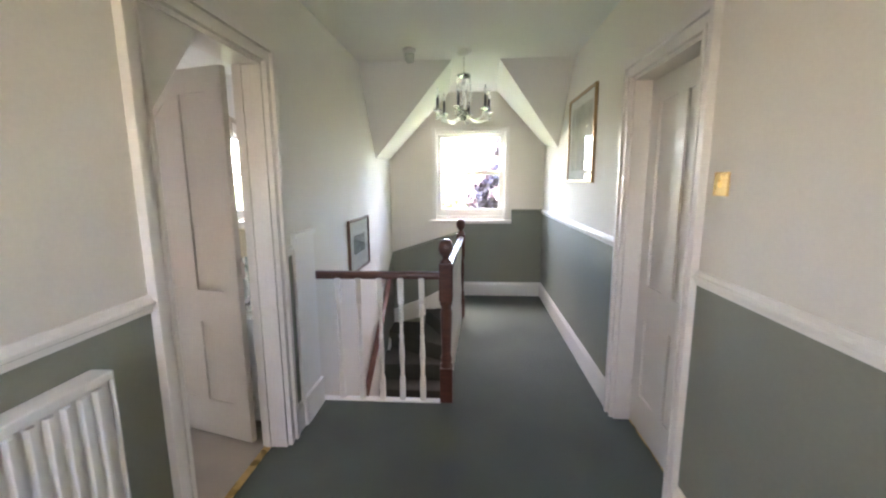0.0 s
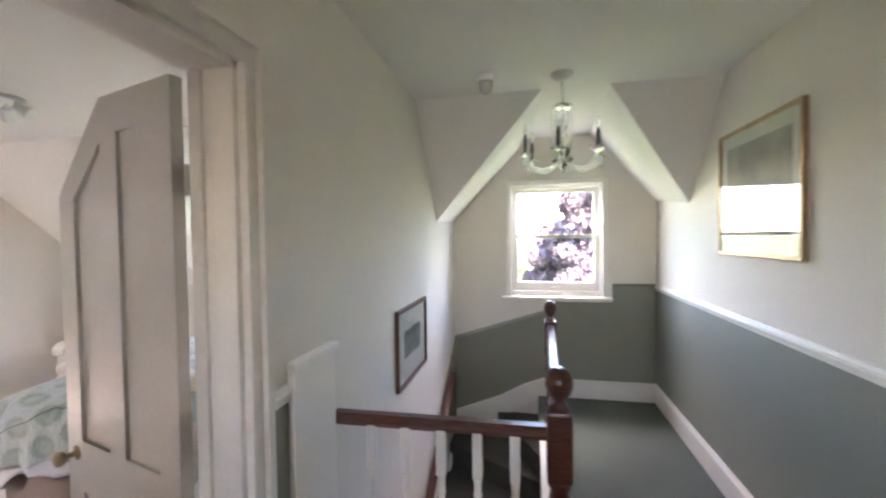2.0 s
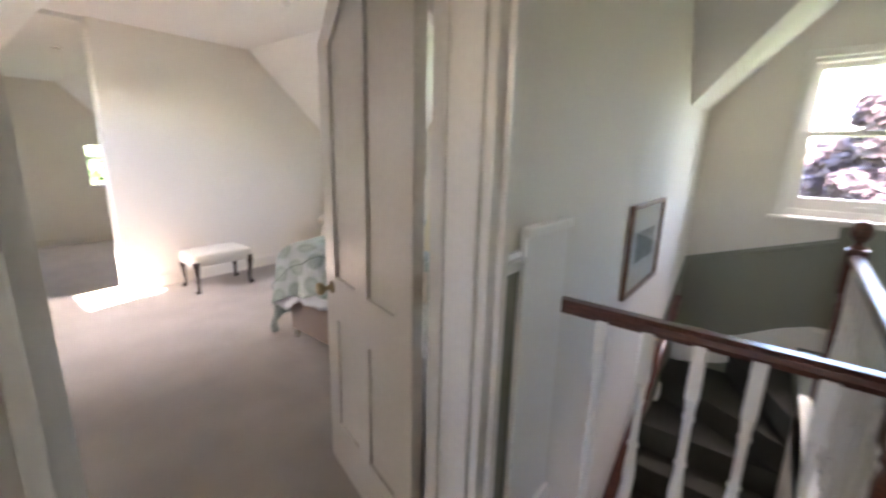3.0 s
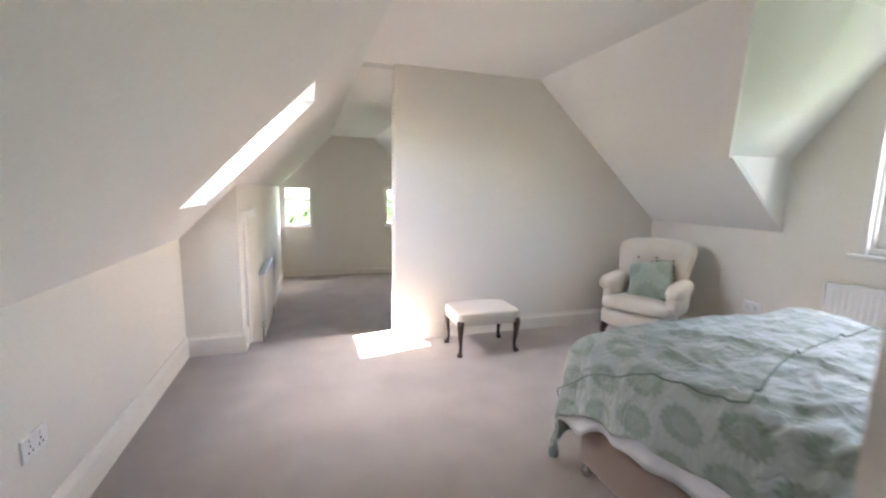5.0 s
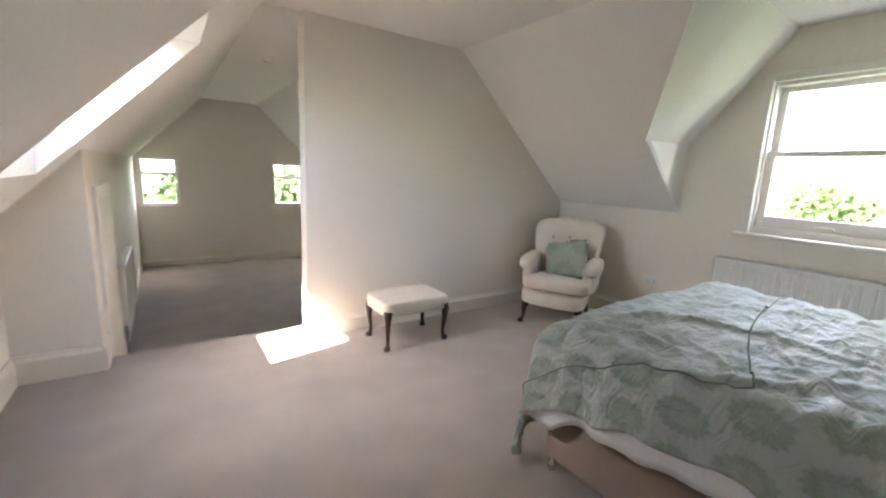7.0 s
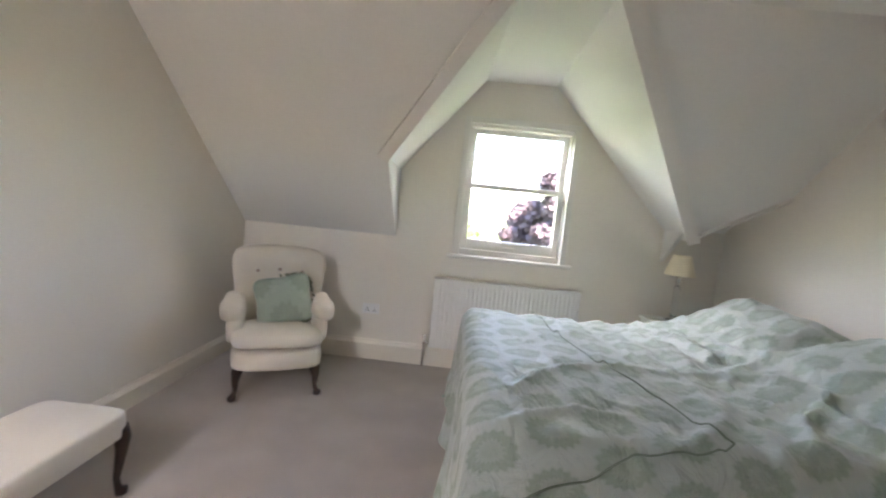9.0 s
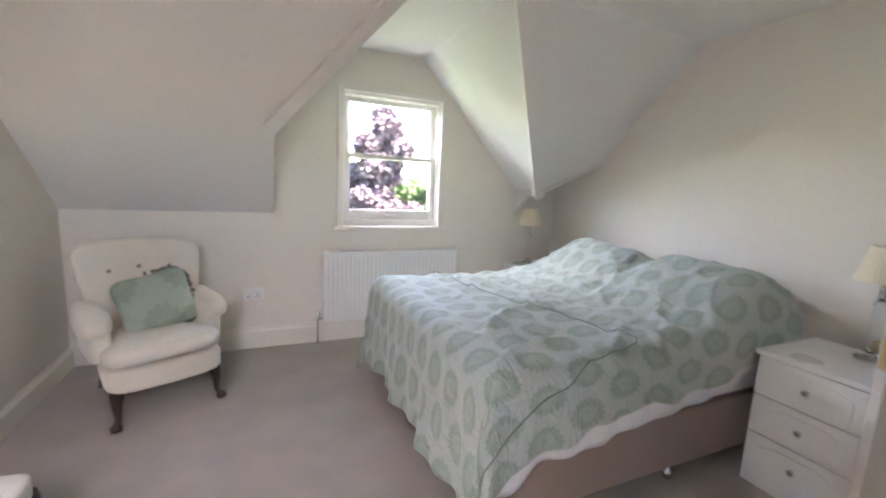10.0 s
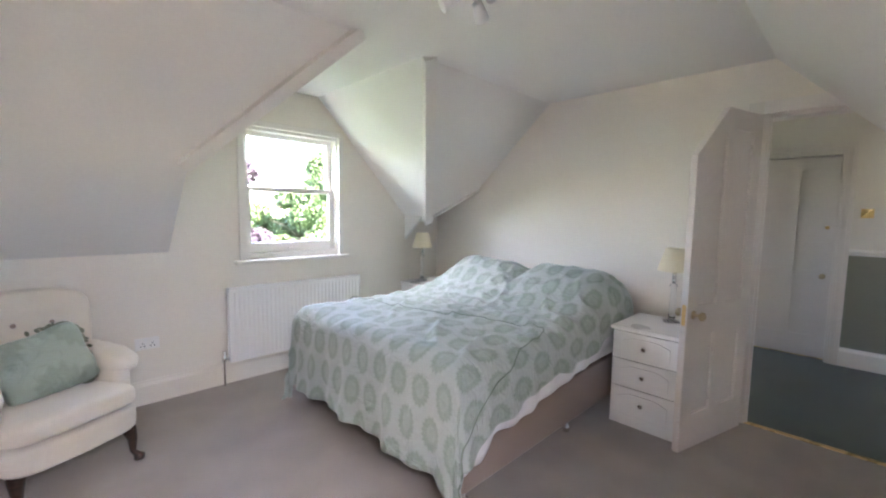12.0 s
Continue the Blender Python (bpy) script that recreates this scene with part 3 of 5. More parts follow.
bm = B()
rail(bm, (LW, BACK, DZ), (LW, D0 - 0.085, DZ), (1, 0, 0)); rail(bm, (LW, D1 + 0.085, DZ), (LW, 2.90, DZ), (1, 0, 0))
rail(bm, (RW, BACK, DZ), (RW, R0 - 0.085, DZ), (-1, 0, 0)); rail(bm, (RW, R1 + 0.085, DZ), (RW, FAR, DZ), (-1, 0, 0))
structure("trim_dado_rail", bm, GLOSS, "cream moulded dado rail", "trim")
bm = B()
rail(bm, (1.17, FAR, DZ), (RW, FAR, DZ), (0, -1, 0)); rail(bm, (LW, FAR, 0.54), (0.55, FAR, 0.825), (0, -1, 0))
rail(bm, (LW, 5.05, 0.0), (LW, FAR, 0.54), (1, 0, 0))
structure("trim_dado_rail_stairs", bm, DADO, "green painted dado rail by the stairs", "trim")
bm = B()
box(bm, LW, LW + 0.022, 2.905, 3.19, 0.0, 1.17, bev=0.004); box(bm, LW, LW + 0.036, 2.90, 3.20, 1.155, 1.185, bev=0.006); box(bm, LW, LW + 0.04, 2.90, 3.19, 0.0, 0.18, bev=0.006)
structure("trim_boxed_post", bm, GLOSS, "white boxed panel where the handrail starts", "trim")


def architrave(bm, x, n, y0, y1, h, w=0.08):
    """A stepped door casing on the wall face x, standing out towards n."""
    for off, wide, d in ((0.0, w, 0.016), (w - 0.028, 0.032, 0.032), (-0.003, 0.020, 0.024)):
        xa, xb = sorted((x, x + n * d))
        box(bm, xa, xb, y0 - off - wide, y0 - off, 0, h + off + wide, bev=0.003)
        box(bm, xa, xb, y1 + off, y1 + off + wide, 0, h + off + wide, bev=0.003)
        box(bm, xa, xb, y0 - off, y1 + off, h + off, h + off + wide, bev=0.003)


bm = B(); architrave(bm, LW, 1, D0, D1, DH)
for y in (D0, D1 - 0.022):
    box(bm, HW, LW, y, y + 0.022, 0, DH)
box(bm, HW, LW, D0, D1, DH - 0.022, DH)
box(bm, LW - 0.12, LW - 0.09, D0 + 0.022, D0 + 0.036, 0, DH - 0.02); box(bm, LW - 0.12, LW - 0.09, D1 - 0.036, D1 - 0.022, 0, DH - 0.02)
prism(bm, [(LW - 0.12, D0 + 0.02, 1.67), (LW - 0.12, D0 + 0.02, DH - 0.02), (LW - 0.12, D0 + 0.33, DH - 0.02)], (0.10, 0, 0))
structure("door_frame_bedroom", bm, DOORP, "off-white moulded bedroom door casing", "door frame")
bm = B()
box(bm, HW - 0.03, HW - 0.004, D0 + 0.36, D1, DH, DH + 0.08, bev=0.004)
prism(bm, [(HW - 0.004, D0 + 0.36, DH + 0.08), (HW - 0.004, D0 + 0.36, DH), (HW - 0.004, D0 - 0.02, 1.66), (HW - 0.004, D0 - 0.08, 1.66)], (-0.026, 0, 0))
structure("door_casing_bedroom_side", bm, GLOSS, "white casing with a raking corner", "trim")
bm = B(); architrave(bm, RW, -1, R0, R1, RH)
for y in (R0, R1 - 0.02):
    box(bm, RW, RW + 0.18, y, y + 0.02, 0, RH)
box(bm, RW, RW + 0.18, R0, R1, RH - 0.02, RH)
structure("door_frame_landing", bm, DOORP, "off-white moulded door casing", "door frame")


# ---- windows ----
def sash_window(name, x0, x1, y, z0, z1, label):
    """A two-sash window in a wall that faces south; y is the inner wall face."""
    w = thing(name, pose(x0, y, z0), label, "window")
    w["kind"] = "structure"
    W, H = x1 - x0, z1 - z0
    bm = B()
    for a, b, c, d in ((0, 0.045, 0, H), (W - 0.045, W, 0, H), (0.045, W - 0.045, H - 0.045, H), (0.045, W - 0.045, 0, 0.05)):
        box(bm, a, b, 0.02, 0.16, c, d, bev=0.003)
    for a, b, c, d in ((-0.02, 0.03, 0.0, H + 0.03), (W - 0.03, W + 0.02, 0.0, H + 0.03), (0.03, W - 0.03, H - 0.02, H + 0.03)):
        box(bm, a, b, -0.02, 0.02, c, d, bev=0.005)
    part("frame", bm, GLOSS, w)
    bm = B(); box(bm, -0.06, W + 0.06, -0.055, 0.06, -0.03, 0.0, bev=0.008)
    part("sill", bm, GLOSS, w)
    mid = H * 0.53
    for nm, a, b, yy in (("lower_sash", 0.05, mid + 0.02, 0.055), ("upper_sash", mid - 0.02, H - 0.045, 0.10)):
        bm = B()
        low = 0.085 if nm == "lower_sash" else 0.04
        for p, q, r, s in ((0.045, 0.095, a, b), (W - 0.095, W - 0.045, a, b), (0.095, W - 0.095, a, a + low), (0.095, W - 0.095, b - 0.04, b)):
            box(bm, p, q, yy, yy + 0.04, r, s, bev=0.004)
        sash = part(nm, bm, GLOSS, w)
        bm = B(); box(bm, 0.09, W - 0.09, yy + 0.018, yy + 0.022, a + low - 0.005, b - 0.035)
        pane = part("pane", bm, GLASS, sash)
        pane.visible_shadow = False
    bm = B(); box(bm, W / 2 - 0.05, W / 2 + 0.05, 0.03, 0.056, 0.075, 0.09, bev=0.004)
    part("sash_lift", bm, GLOSS, w)
    return w


sash_window("window_1", WX0, WX1, FAR, WZ0, WZ1, "white painted sash window above the landing")
sash_window("window_2", VX0, VX1, NW, VZ0, VZ1, "white painted sash window in the bedroom dormer")


def casement(name, y0, y1):
    w = thing(name, pose(AX, y0, AZ0), "small white casement window with a top light", "window", "alcove windows")
    w["kind"] = "structure"
    W, H = y1 - y0, AZ1 - AZ0
    bm = B()
    for a, b, c, d in ((0, 0.04, 0, H), (W - 0.04, W, 0, H), (0.04, W - 0.04, 0, 0.04), (0.04, W - 0.04, H - 0.04, H), (0.04, W - 0.04, H * 0.64, H * 0.64 + 0.045)):
        box(bm, -0.10, -0.04, a, b, c, d, bev=0.004)
    part("frame", bm, WHITE, w)
    bm = B(); box(bm, -0.1, 0.02, -0.02, W + 0.02, -0.02, 0.0, bev=0.004)
    part("sill", bm, GLOSS, w)
    for c, d in ((0.04, H * 0.64), (H * 0.64 + 0.045, H - 0.04)):
        bm = B(); box(bm, -0.072, -0.068, 0.035, W - 0.035, c - 0.005, d + 0.005)
        part("pane", bm, GLASS, w).visible_shadow = False


casement("window_3", *A1)
casement("window_4", *A2)

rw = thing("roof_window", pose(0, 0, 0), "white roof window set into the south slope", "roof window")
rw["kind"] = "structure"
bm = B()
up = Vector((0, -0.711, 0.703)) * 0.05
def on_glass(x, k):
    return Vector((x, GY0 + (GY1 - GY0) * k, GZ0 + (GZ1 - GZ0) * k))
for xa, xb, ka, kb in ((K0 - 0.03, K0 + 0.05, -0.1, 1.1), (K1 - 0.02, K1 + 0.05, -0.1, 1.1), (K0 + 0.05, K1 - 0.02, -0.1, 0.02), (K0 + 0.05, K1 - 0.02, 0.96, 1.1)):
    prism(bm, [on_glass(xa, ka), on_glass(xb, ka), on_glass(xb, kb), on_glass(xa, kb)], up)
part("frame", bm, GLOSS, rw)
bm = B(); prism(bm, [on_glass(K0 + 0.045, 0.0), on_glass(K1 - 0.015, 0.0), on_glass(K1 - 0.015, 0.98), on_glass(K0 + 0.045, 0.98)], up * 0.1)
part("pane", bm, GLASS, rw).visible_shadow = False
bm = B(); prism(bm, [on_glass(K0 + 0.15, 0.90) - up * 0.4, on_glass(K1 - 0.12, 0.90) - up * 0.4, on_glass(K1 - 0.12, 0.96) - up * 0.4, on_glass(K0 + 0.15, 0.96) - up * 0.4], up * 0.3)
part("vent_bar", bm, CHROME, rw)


# ---- doors ----
def door_leaf(name, at, W, H, label, cut=0.0, cut_h=0.0, knob_z=0.83, extra=False):
    """A four-panel leaf; x runs from the hinge to the free edge, y is its thickness; cut clips the free top corner."""
    d = thing(name, at, label, "door")
    d["kind"] = "structure"
    T, st, mid = 0.036, 0.105, W / 2
    top = H - 0.12
    bm = B()
    def slope_z(x):
        return H if cut == 0 or x < W - cut else H - cut_h * (x - (W - cut)) / cut
    def slab(x0, x1, z0, z1, y0=0.0, y1=T):
        pts = [(x0, y0, z0), (x1, y0, z0), (x1, y0, min(z1, slope_z(x1)))]
        if cut and x0 < W - cut < x1 and z1 > H - 0.001:
            pts.append((W - cut, y0, z1))
        pts.append((x0, y0, min(z1, slope_z(x0))))
        prism(bm, pts, (0, y1 - y0, 0))
    slab(0, st, 0.005, H); slab(W - st, W, 0.005, H)
    for a, b in ((0.005, 0.22), (0.70, 0.88)):
        slab(st, W - st, a, b)
    slab(mid - 0.05, mid + 0.05, 0.22, 0.70); slab(mid - 0.05, mid + 0.05, 0.88, top)
    pts = [(st, 0, top), (W - st, 0, min(top, slope_z(W - st) - 0.12)), (W - st, 0, slope_z(W - st))] + ([(W - cut, 0, H)] if cut > st else []) + [(st, 0, H)]
    if cut > st:
        pts.insert(1, (W - cut - 0.02, 0, top))
    prism(bm, pts, (0, T, 0))
    part("frame", bm, DOORP, d)
    for x0, x1 in ((st, mid - 0.05), (mid + 0.05, W - st)):
        for z0, z1 in ((0.22, 0.70), (0.88, H - 0.03)):
            bm = B()
            q = 0.012
            za, zb = (min(z1, slope_z(x0) - 0.03), min(z1, slope_z(x1) - 0.03))
            prism(bm, [(x0 - 0.004, q, z0 - 0.004), (x1 + 0.004, q, z0 - 0.004), (x1 + 0.004, q, zb), (x0 - 0.004, q, za)], (0, T - 2 * q, 0))
            part("panel", bm, DOORP, d)
    for side in (-1, 1):
        bm = B()
        y = 0.0 if side < 0 else T
        m = pose(W - 0.065, y, knob_z, 90 if side < 0 else -90)
        lathe(bm, [(0.026, 0), (0.026, 0.004), (0.010, 0.008), (0.009, 0.030), (0.020, 0.036), (0.027, 0.048), (0.025, 0.060), (0.012, 0.066)], m, 18)
        part("knob", bm, KNOBM, d, "aged brass knob")
    bm = B(); box(bm, W, W + 0.002, 0.007, T - 0.007, knob_z - 0.06, knob_z + 0.06); box(bm, W, W + 0.009, 0.011, T - 0.011, knob_z - 0.014, knob_z + 0.014, bev=0.002)
    part("latch", bm, BRASS, d, "brass latch plate")
    for z in (0.22, 1.0, 1.75):
        bm = B(); lathe(bm, [(0.007, z - 0.045), (0.007, z + 0.045)], pose(-0.004, -0.004, 0), 8); box(bm, 0.0, 0.003, 0.0, T, z - 0.045, z + 0.045)
        part("hinge", bm, DOORP, d, "painted hinge")
    if extra:
        bm = B(); lathe(bm, [(0.018, 0), (0.018, 0.004), (0.012, 0.012), (0.014, 0.03), (0.006, 0.034)], pose(W - 0.06, 0.0, 1.31, 90), 14)
        part("bolt_turn", bm, BRASS, d, "small brass bolt turn")
    return d


HX, HY = -0.562, 2.734
door_leaf("door_1", pose(HX, HY, 0.004, 0, 0, 180 - 15.5), 0.690, 2.042, "off-white panelled door with a clipped corner, standing open", cut=0.30, cut_h=0.30)
door_leaf("door_2", pose(RW + 0.095, R1 - 0.022, 0.004, 0, 0, -90), R1 - R0 - 0.046, RH - 0.03, "closed off-white four-panel door with brass knob", extra=True)


# ---- stairs and balustrade ----
bm = B()
risers = 0.19
wind = ([(0.50, 5.02), (0.60, FAR), (0.06, FAR)], [(0.50, 5.02), (0.06, FAR), (LW, FAR), (LW, 5.52)], [(0.50, 5.02), (LW, 5.52), (LW, 5.0)])
stair = thing("staircase", pose(0, 0, -2.85), "dark carpeted stairs turning up to the landing", "stairs")
stair["kind"] = "structure"
for k, poly in enumerate(wind, 1):
    bm = B(); prism(bm, [(x, y, -2.85 + 2.85) for x, y in poly], (0, 0, 2.85 - risers * k))
    part("tread", bm, STAIR_C, stair)
for k in range(4, 13):
    y1 = 5.02 - (k - 4) * 0.21
    bm = B(); box(bm, LW + 0.03, 0.47, y1 - 0.24, y1, 0.0, 2.85 - risers * k, bev=0.012)
    part("tread", bm, STAIR_C, stair)
bm = B()
prism(bm, [(LW + 0.004, 5.52, -0.45 + 2.85), (LW + 0.004, 3.22, -2.53 + 2.85), (LW + 0.004, 3.22, -2.80 + 2.85), (LW + 0.004, 5.52, -0.72 + 2.85)], (0.026, 0, 0))
part("wall_string", bm, GLOSS, stair, "white string board on the wall")

wr = thing("wall_handrail", pose(LW, 3.4, -0.9), "mahogany handrail fixed to the stair wall", "handrail")
bm = B(); sweep(bm, [(0.06, 0.0, 0.02), (0.06, 0.7, 0.40), (0.06, 1.4, 0.85), (0.06, 2.0, 1.24)], 0.032, 12, 0.8)
part("rail", bm, MAHOG, wr)
for t in (0.15, 0.85):
    bm = B(); y, z = 2.0 * t, -0.0 + 1.22 * t; sweep(bm, [(0.0, y, z - 0.06), (0.04, y, z - 0.06), (0.06, y, z)], 0.008, 8)
    part("bracket", bm, BRASS, wr)

N1, N2 = (0.505, 3.25), (0.555, 5.03)


def newel(at, label):
    n = thing("newel_post", at, label, "newel post", "newel posts")
    bm = B()
    box(bm, -0.042, 0.042, -0.042, 0.042, -0.22, 0.24, bev=0.004)
    part("base", bm, MAHOG, n)
    bm = B()
    lathe(bm, [(0.038, 0.24), (0.044, 0.255), (0.034, 0.27), (0.040, 0.30), (0.030, 0.33), (0.036, 0.50), (0.040, 0.62), (0.032, 0.66), (0.043, 0.68), (0.036, 0.70)], segs=20)
    part("turning", bm, MAHOG, n)
    bm = B(); box(bm, -0.045, 0.045, -0.045, 0.045, 0.70, 0.955, bev=0.010)
    part("block", bm, MAHOG, n)
    bm = B()
    lathe(bm, [(0.040, 0.955), (0.034, 0.968), (0.020, 0.980), (0.024, 0.992), (0.040, 1.010), (0.050, 1.040), (0.048, 1.070), (0.036, 1.095), (0.014, 1.108)], segs=20)
    part("finial", bm, MAHOG, n)
    return n


n1 = newel(pose(*N1, 0.0), "turned mahogany newel post with a ball finial")
copy_thing(n1, pose(*N2, -0.03))

hr = thing("landing_handrail", pose(0, 0, 0.87), "mahogany handrail round the stairwell", "handrail")
def handrail(bm, a, b):
    a, b = Vector(a), Vector(b)
    s = (b - a).cross(Vector((0, 0, 1))).normalized()
    e = Vector((0, 0, 1))
    prof = [(-0.022, -0.022), (0.022, -0.022), (0.032, -0.004), (0.030, 0.014), (0.018, 0.025), (-0.018, 0.025), (-0.030, 0.014), (-0.032, -0.004)]
    prism(bm, [a + s * p + e * q for p, q in prof], b - a)
bm = B(); handrail(bm, (LW, 3.235, 0.0), (N1[0] - 0.04, 3.245, 0.0)); part("rail", bm, MAHOG, hr)
bm = B(); handrail(bm, (N1[0], 3.29, 0.0), (N2[0], 4.99, 0.0)); part("rail", bm, MAHOG, hr)
bm = B(); box(bm, LW, N1[0] - 0.04, 3.20, 3.255, -0.03, 0.008, bev=0.004); box(bm, 0.465, 0.52, 3.255, 5.02, -0.03, 0.008, bev=0.004)
structure("trim_stair_edge", bm, GLOSS, "white nosing along the stairwell edge", "trim")


def baluster(at):
    b = B()
    box(b, -0.018, 0.018, -0.018, 0.018, 0.004, 0.15, bev=0.002)
    lathe(b, [(0.017, 0.15), (0.020, 0.165), (0.013, 0.18), (0.015, 0.24), (0.020, 0.34), (0.013, 0.44), (0.018, 0.455), (0.012, 0.47), (0.012, 0.60), (0.017, 0.615), (0.013, 0.63), (0.017, 0.68)], segs=12)
    box(b, -0.018, 0.018, -0.018, 0.018, 0.68, 0.852, bev=0.002)
    ob = part("baluster", b, GLOSS, at=at)
    return tagged(ob, "white turned wooden baluster under the handrail", "baluster", "landing balusters")


b0 = baluster(pose(-0.205, 3.228, 0.004))
for k in range(1, 5):
    copy_thing(b0, pose(-0.205 + 0.138 * k, 3.228, 0.004))
for k in range(1, 12):
    copy_thing(b0, pose(0.505 + 0.004 * k, 3.26 + 0.146 * k, 0.004))


# ---- landing things ----
def panel_radiator(name, at, L, H, label, flute=0.033, deep=0.013):
    """x along the wall, y out from it, z up from its lower edge."""
    r = thing(name, at, label, "radiator")
    bm = B(); box(bm, 0, L, 0.035, 0.053, 0.0, H, bev=0.006)
    panel = part("panel", bm, WHITE, r)
    bm = B()
    w, z0, z1 = flute * 0.62, 0.025, H - 0.03
    prism(bm, [(0, 0, z0), (w * 0.22, deep, z0), (w * 0.78, deep, z0), (w, 0, z0)], (0, 0, z1 - z0))
    rib = mesh_of("flute", bm, WHITE)
    for k in range(int(L / flute) - 1):
        ob = new("flute", rib)
        ob.parent, ob.matrix_basis = panel, pose(flute * (k + 0.72), 0.0525, 0)
    bm = B(); box(bm, -0.004, L + 0.004, 0.0, 0.066, H - 0.02, H + 0.006, bev=0.006)
    part("top_grille", bm, WHITE, r)
    for xa in (-0.004, L):
        bm = B(); box(bm, xa, xa + 0.004, 0.004, 0.064, 0.01, H - 0.02)
        part("side_cover", bm, WHITE, r)
    for x in (0.15, L - 0.15):
        bm = B(); box(bm, x, x + 0.03, 0.0, 0.036, 0.06, H - 0.06)
        part("bracket", bm, WHITE, r)
    for x in (-0.045, L + 0.045):
        bm = B(); lathe(bm, [(0.007, -0.175), (0.007, 0.02), (0.016, 0.025), (0.016, 0.05), (0.012, 0.055), (0.013, 0.10), (0.009, 0.104)], pose(x, 0.04, 0), 12)
        sweep(bm, [(x, 0.04, 0.035), (x * 0.2 + (L * 0.8 if x > 0 else 0), 0.04, 0.035)], 0.009, 8)
        part("valve", bm, CHROME, r, "chrome radiator valve")
    return r


panel_radiator("radiator", pose(LW, 1.62, 0.20, 0, 0, -90), 1.25, 0.77, "white fluted panel radiator below the dado rail", 0.042)
panel_radiator("radiator", pose(-1.62, NW - 0.02, 0.18, 0, 0, 180), 1.20, 0.595, "white fluted panel radiator under the dormer window", 0.036, 0.006)
panel_radiator("radiator", pose(-6.75, 1.66, -0.17, 0, 0, 0), 1.1, 0.60, "white panel radiator on the alcove side wall", 0.04, 0.008)


def picture(name, at, W, H, label, frame_mat, edge, mount, print_mat):
    """y towards the viewer; x along, z up."""
    p = thing(name, at, label, "picture")
    bm = B()
    for a, b, c, d in ((0, edge, 0, H), (W - edge, W, 0, H), (edge, W - edge, 0, edge), (edge, W - edge, H - edge, H)):
        box(bm, a, b, 0.0, 0.024, c, d, bev=0.004)
    part("frame", bm, frame_mat, p)
    bm = B(); box(bm, edge, W - edge, 0.004, 0.010, edge, H - edge)
    part("mount", bm, PAPER, p)
    bm = B(); box(bm, edge + mount, W - edge - mount, 0.0105, 0.012, edge + mount * 1.1, H - edge - mount)
    part("print", bm, print_mat, p)
    bm = B(); box(bm, edge - 0.002, W - edge + 0.002, 0.0145, 0.0165, edge - 0.002, H - edge + 0.002)
    part("glazing", bm, GLASS, p).visible_shadow = False
    return p


picture("framed_picture", pose(RW, 3.755, 1.455, 0, 0, 90), 0.80, 0.705, "large gilt-framed landscape print behind glass", GILT, 0.022, 0.07, PRINT2)
picture("framed_picture", pose(LW, 4.63, 0.68, 0, 0, -90), 0.66, 0.475, "small dark-framed drawing with a wide white mount", DARKF, 0.024, 0.125, PRINT)

sw = thing("light_switch", pose(RW, 2.19, 1.455), "square brass light switch on the cream wall", "light switch")
bm = B(); box(bm, -0.008, 0, -0.043, 0.043, -0.043, 0.043, bev=0.003); part("plate", bm, BRASS, sw)
bm = B(); box(bm, -0.018, -0.006, -0.006, 0.006, -0.012, 0.014, bev=0.002); part("toggle", bm, BRASS, sw)

sd = thing("ceiling_sensor", pose(0.155, 4.2, LC), "white ceiling sensor with a pearly plastic lens", "sensor")
bm = B(); lathe(bm, [(0.048, -0.034), (0.054, -0.024), (0.054, 0.0)], segs=20); part("base", bm, WHITE, sd)
bm = B(); lathe(bm, [(0.012, -0.105), (0.032, -0.095), (0.040, -0.06), (0.040, -0.03)], pose(0, 0, 0, 12, 0, 0), 16); part("lens", bm, PEARL, sd, "pearly plastic lens")

ch = thing("chandelier", pose(0.60, 4.28, LC), "glass chandelier with six candle arms and drops", "chandelier")
bm = B(); lathe(bm, [(0.02, -0.045), (0.045, -0.03), (0.062, -0.012), (0.065, 0.0)], segs=24); part("ceiling_rose", bm, WHITE, ch)
bm = B(); lathe(bm, [(0.006, -0.20), (0.006, -0.04)], segs=8); part("rod", bm, CHROME, ch)
bm = B(); lathe(bm, [(0.012, -0.56), (0.030, -0.54), (0.060, -0.52), (0.066, -0.50), (0.02, -0.485), (0.016, -0.46), (0.028, -0.42), (0.020, -0.38), (0.012, -0.34), (0.024, -0.32), (0.034, -0.28), (0.030, -0.25), (0.012, -0.22), (0.010, -0.19)], segs=20)
part("stem", bm, CRYSTAL, ch, "turned glass stem")
bm = B(); lathe(bm, [(0.008, -0.225), (0.055, -0.205), (0.060, -0.19), (0.03, -0.195), (0.01, -0.20)], segs=16); part("crown", bm, CRYSTAL, ch)
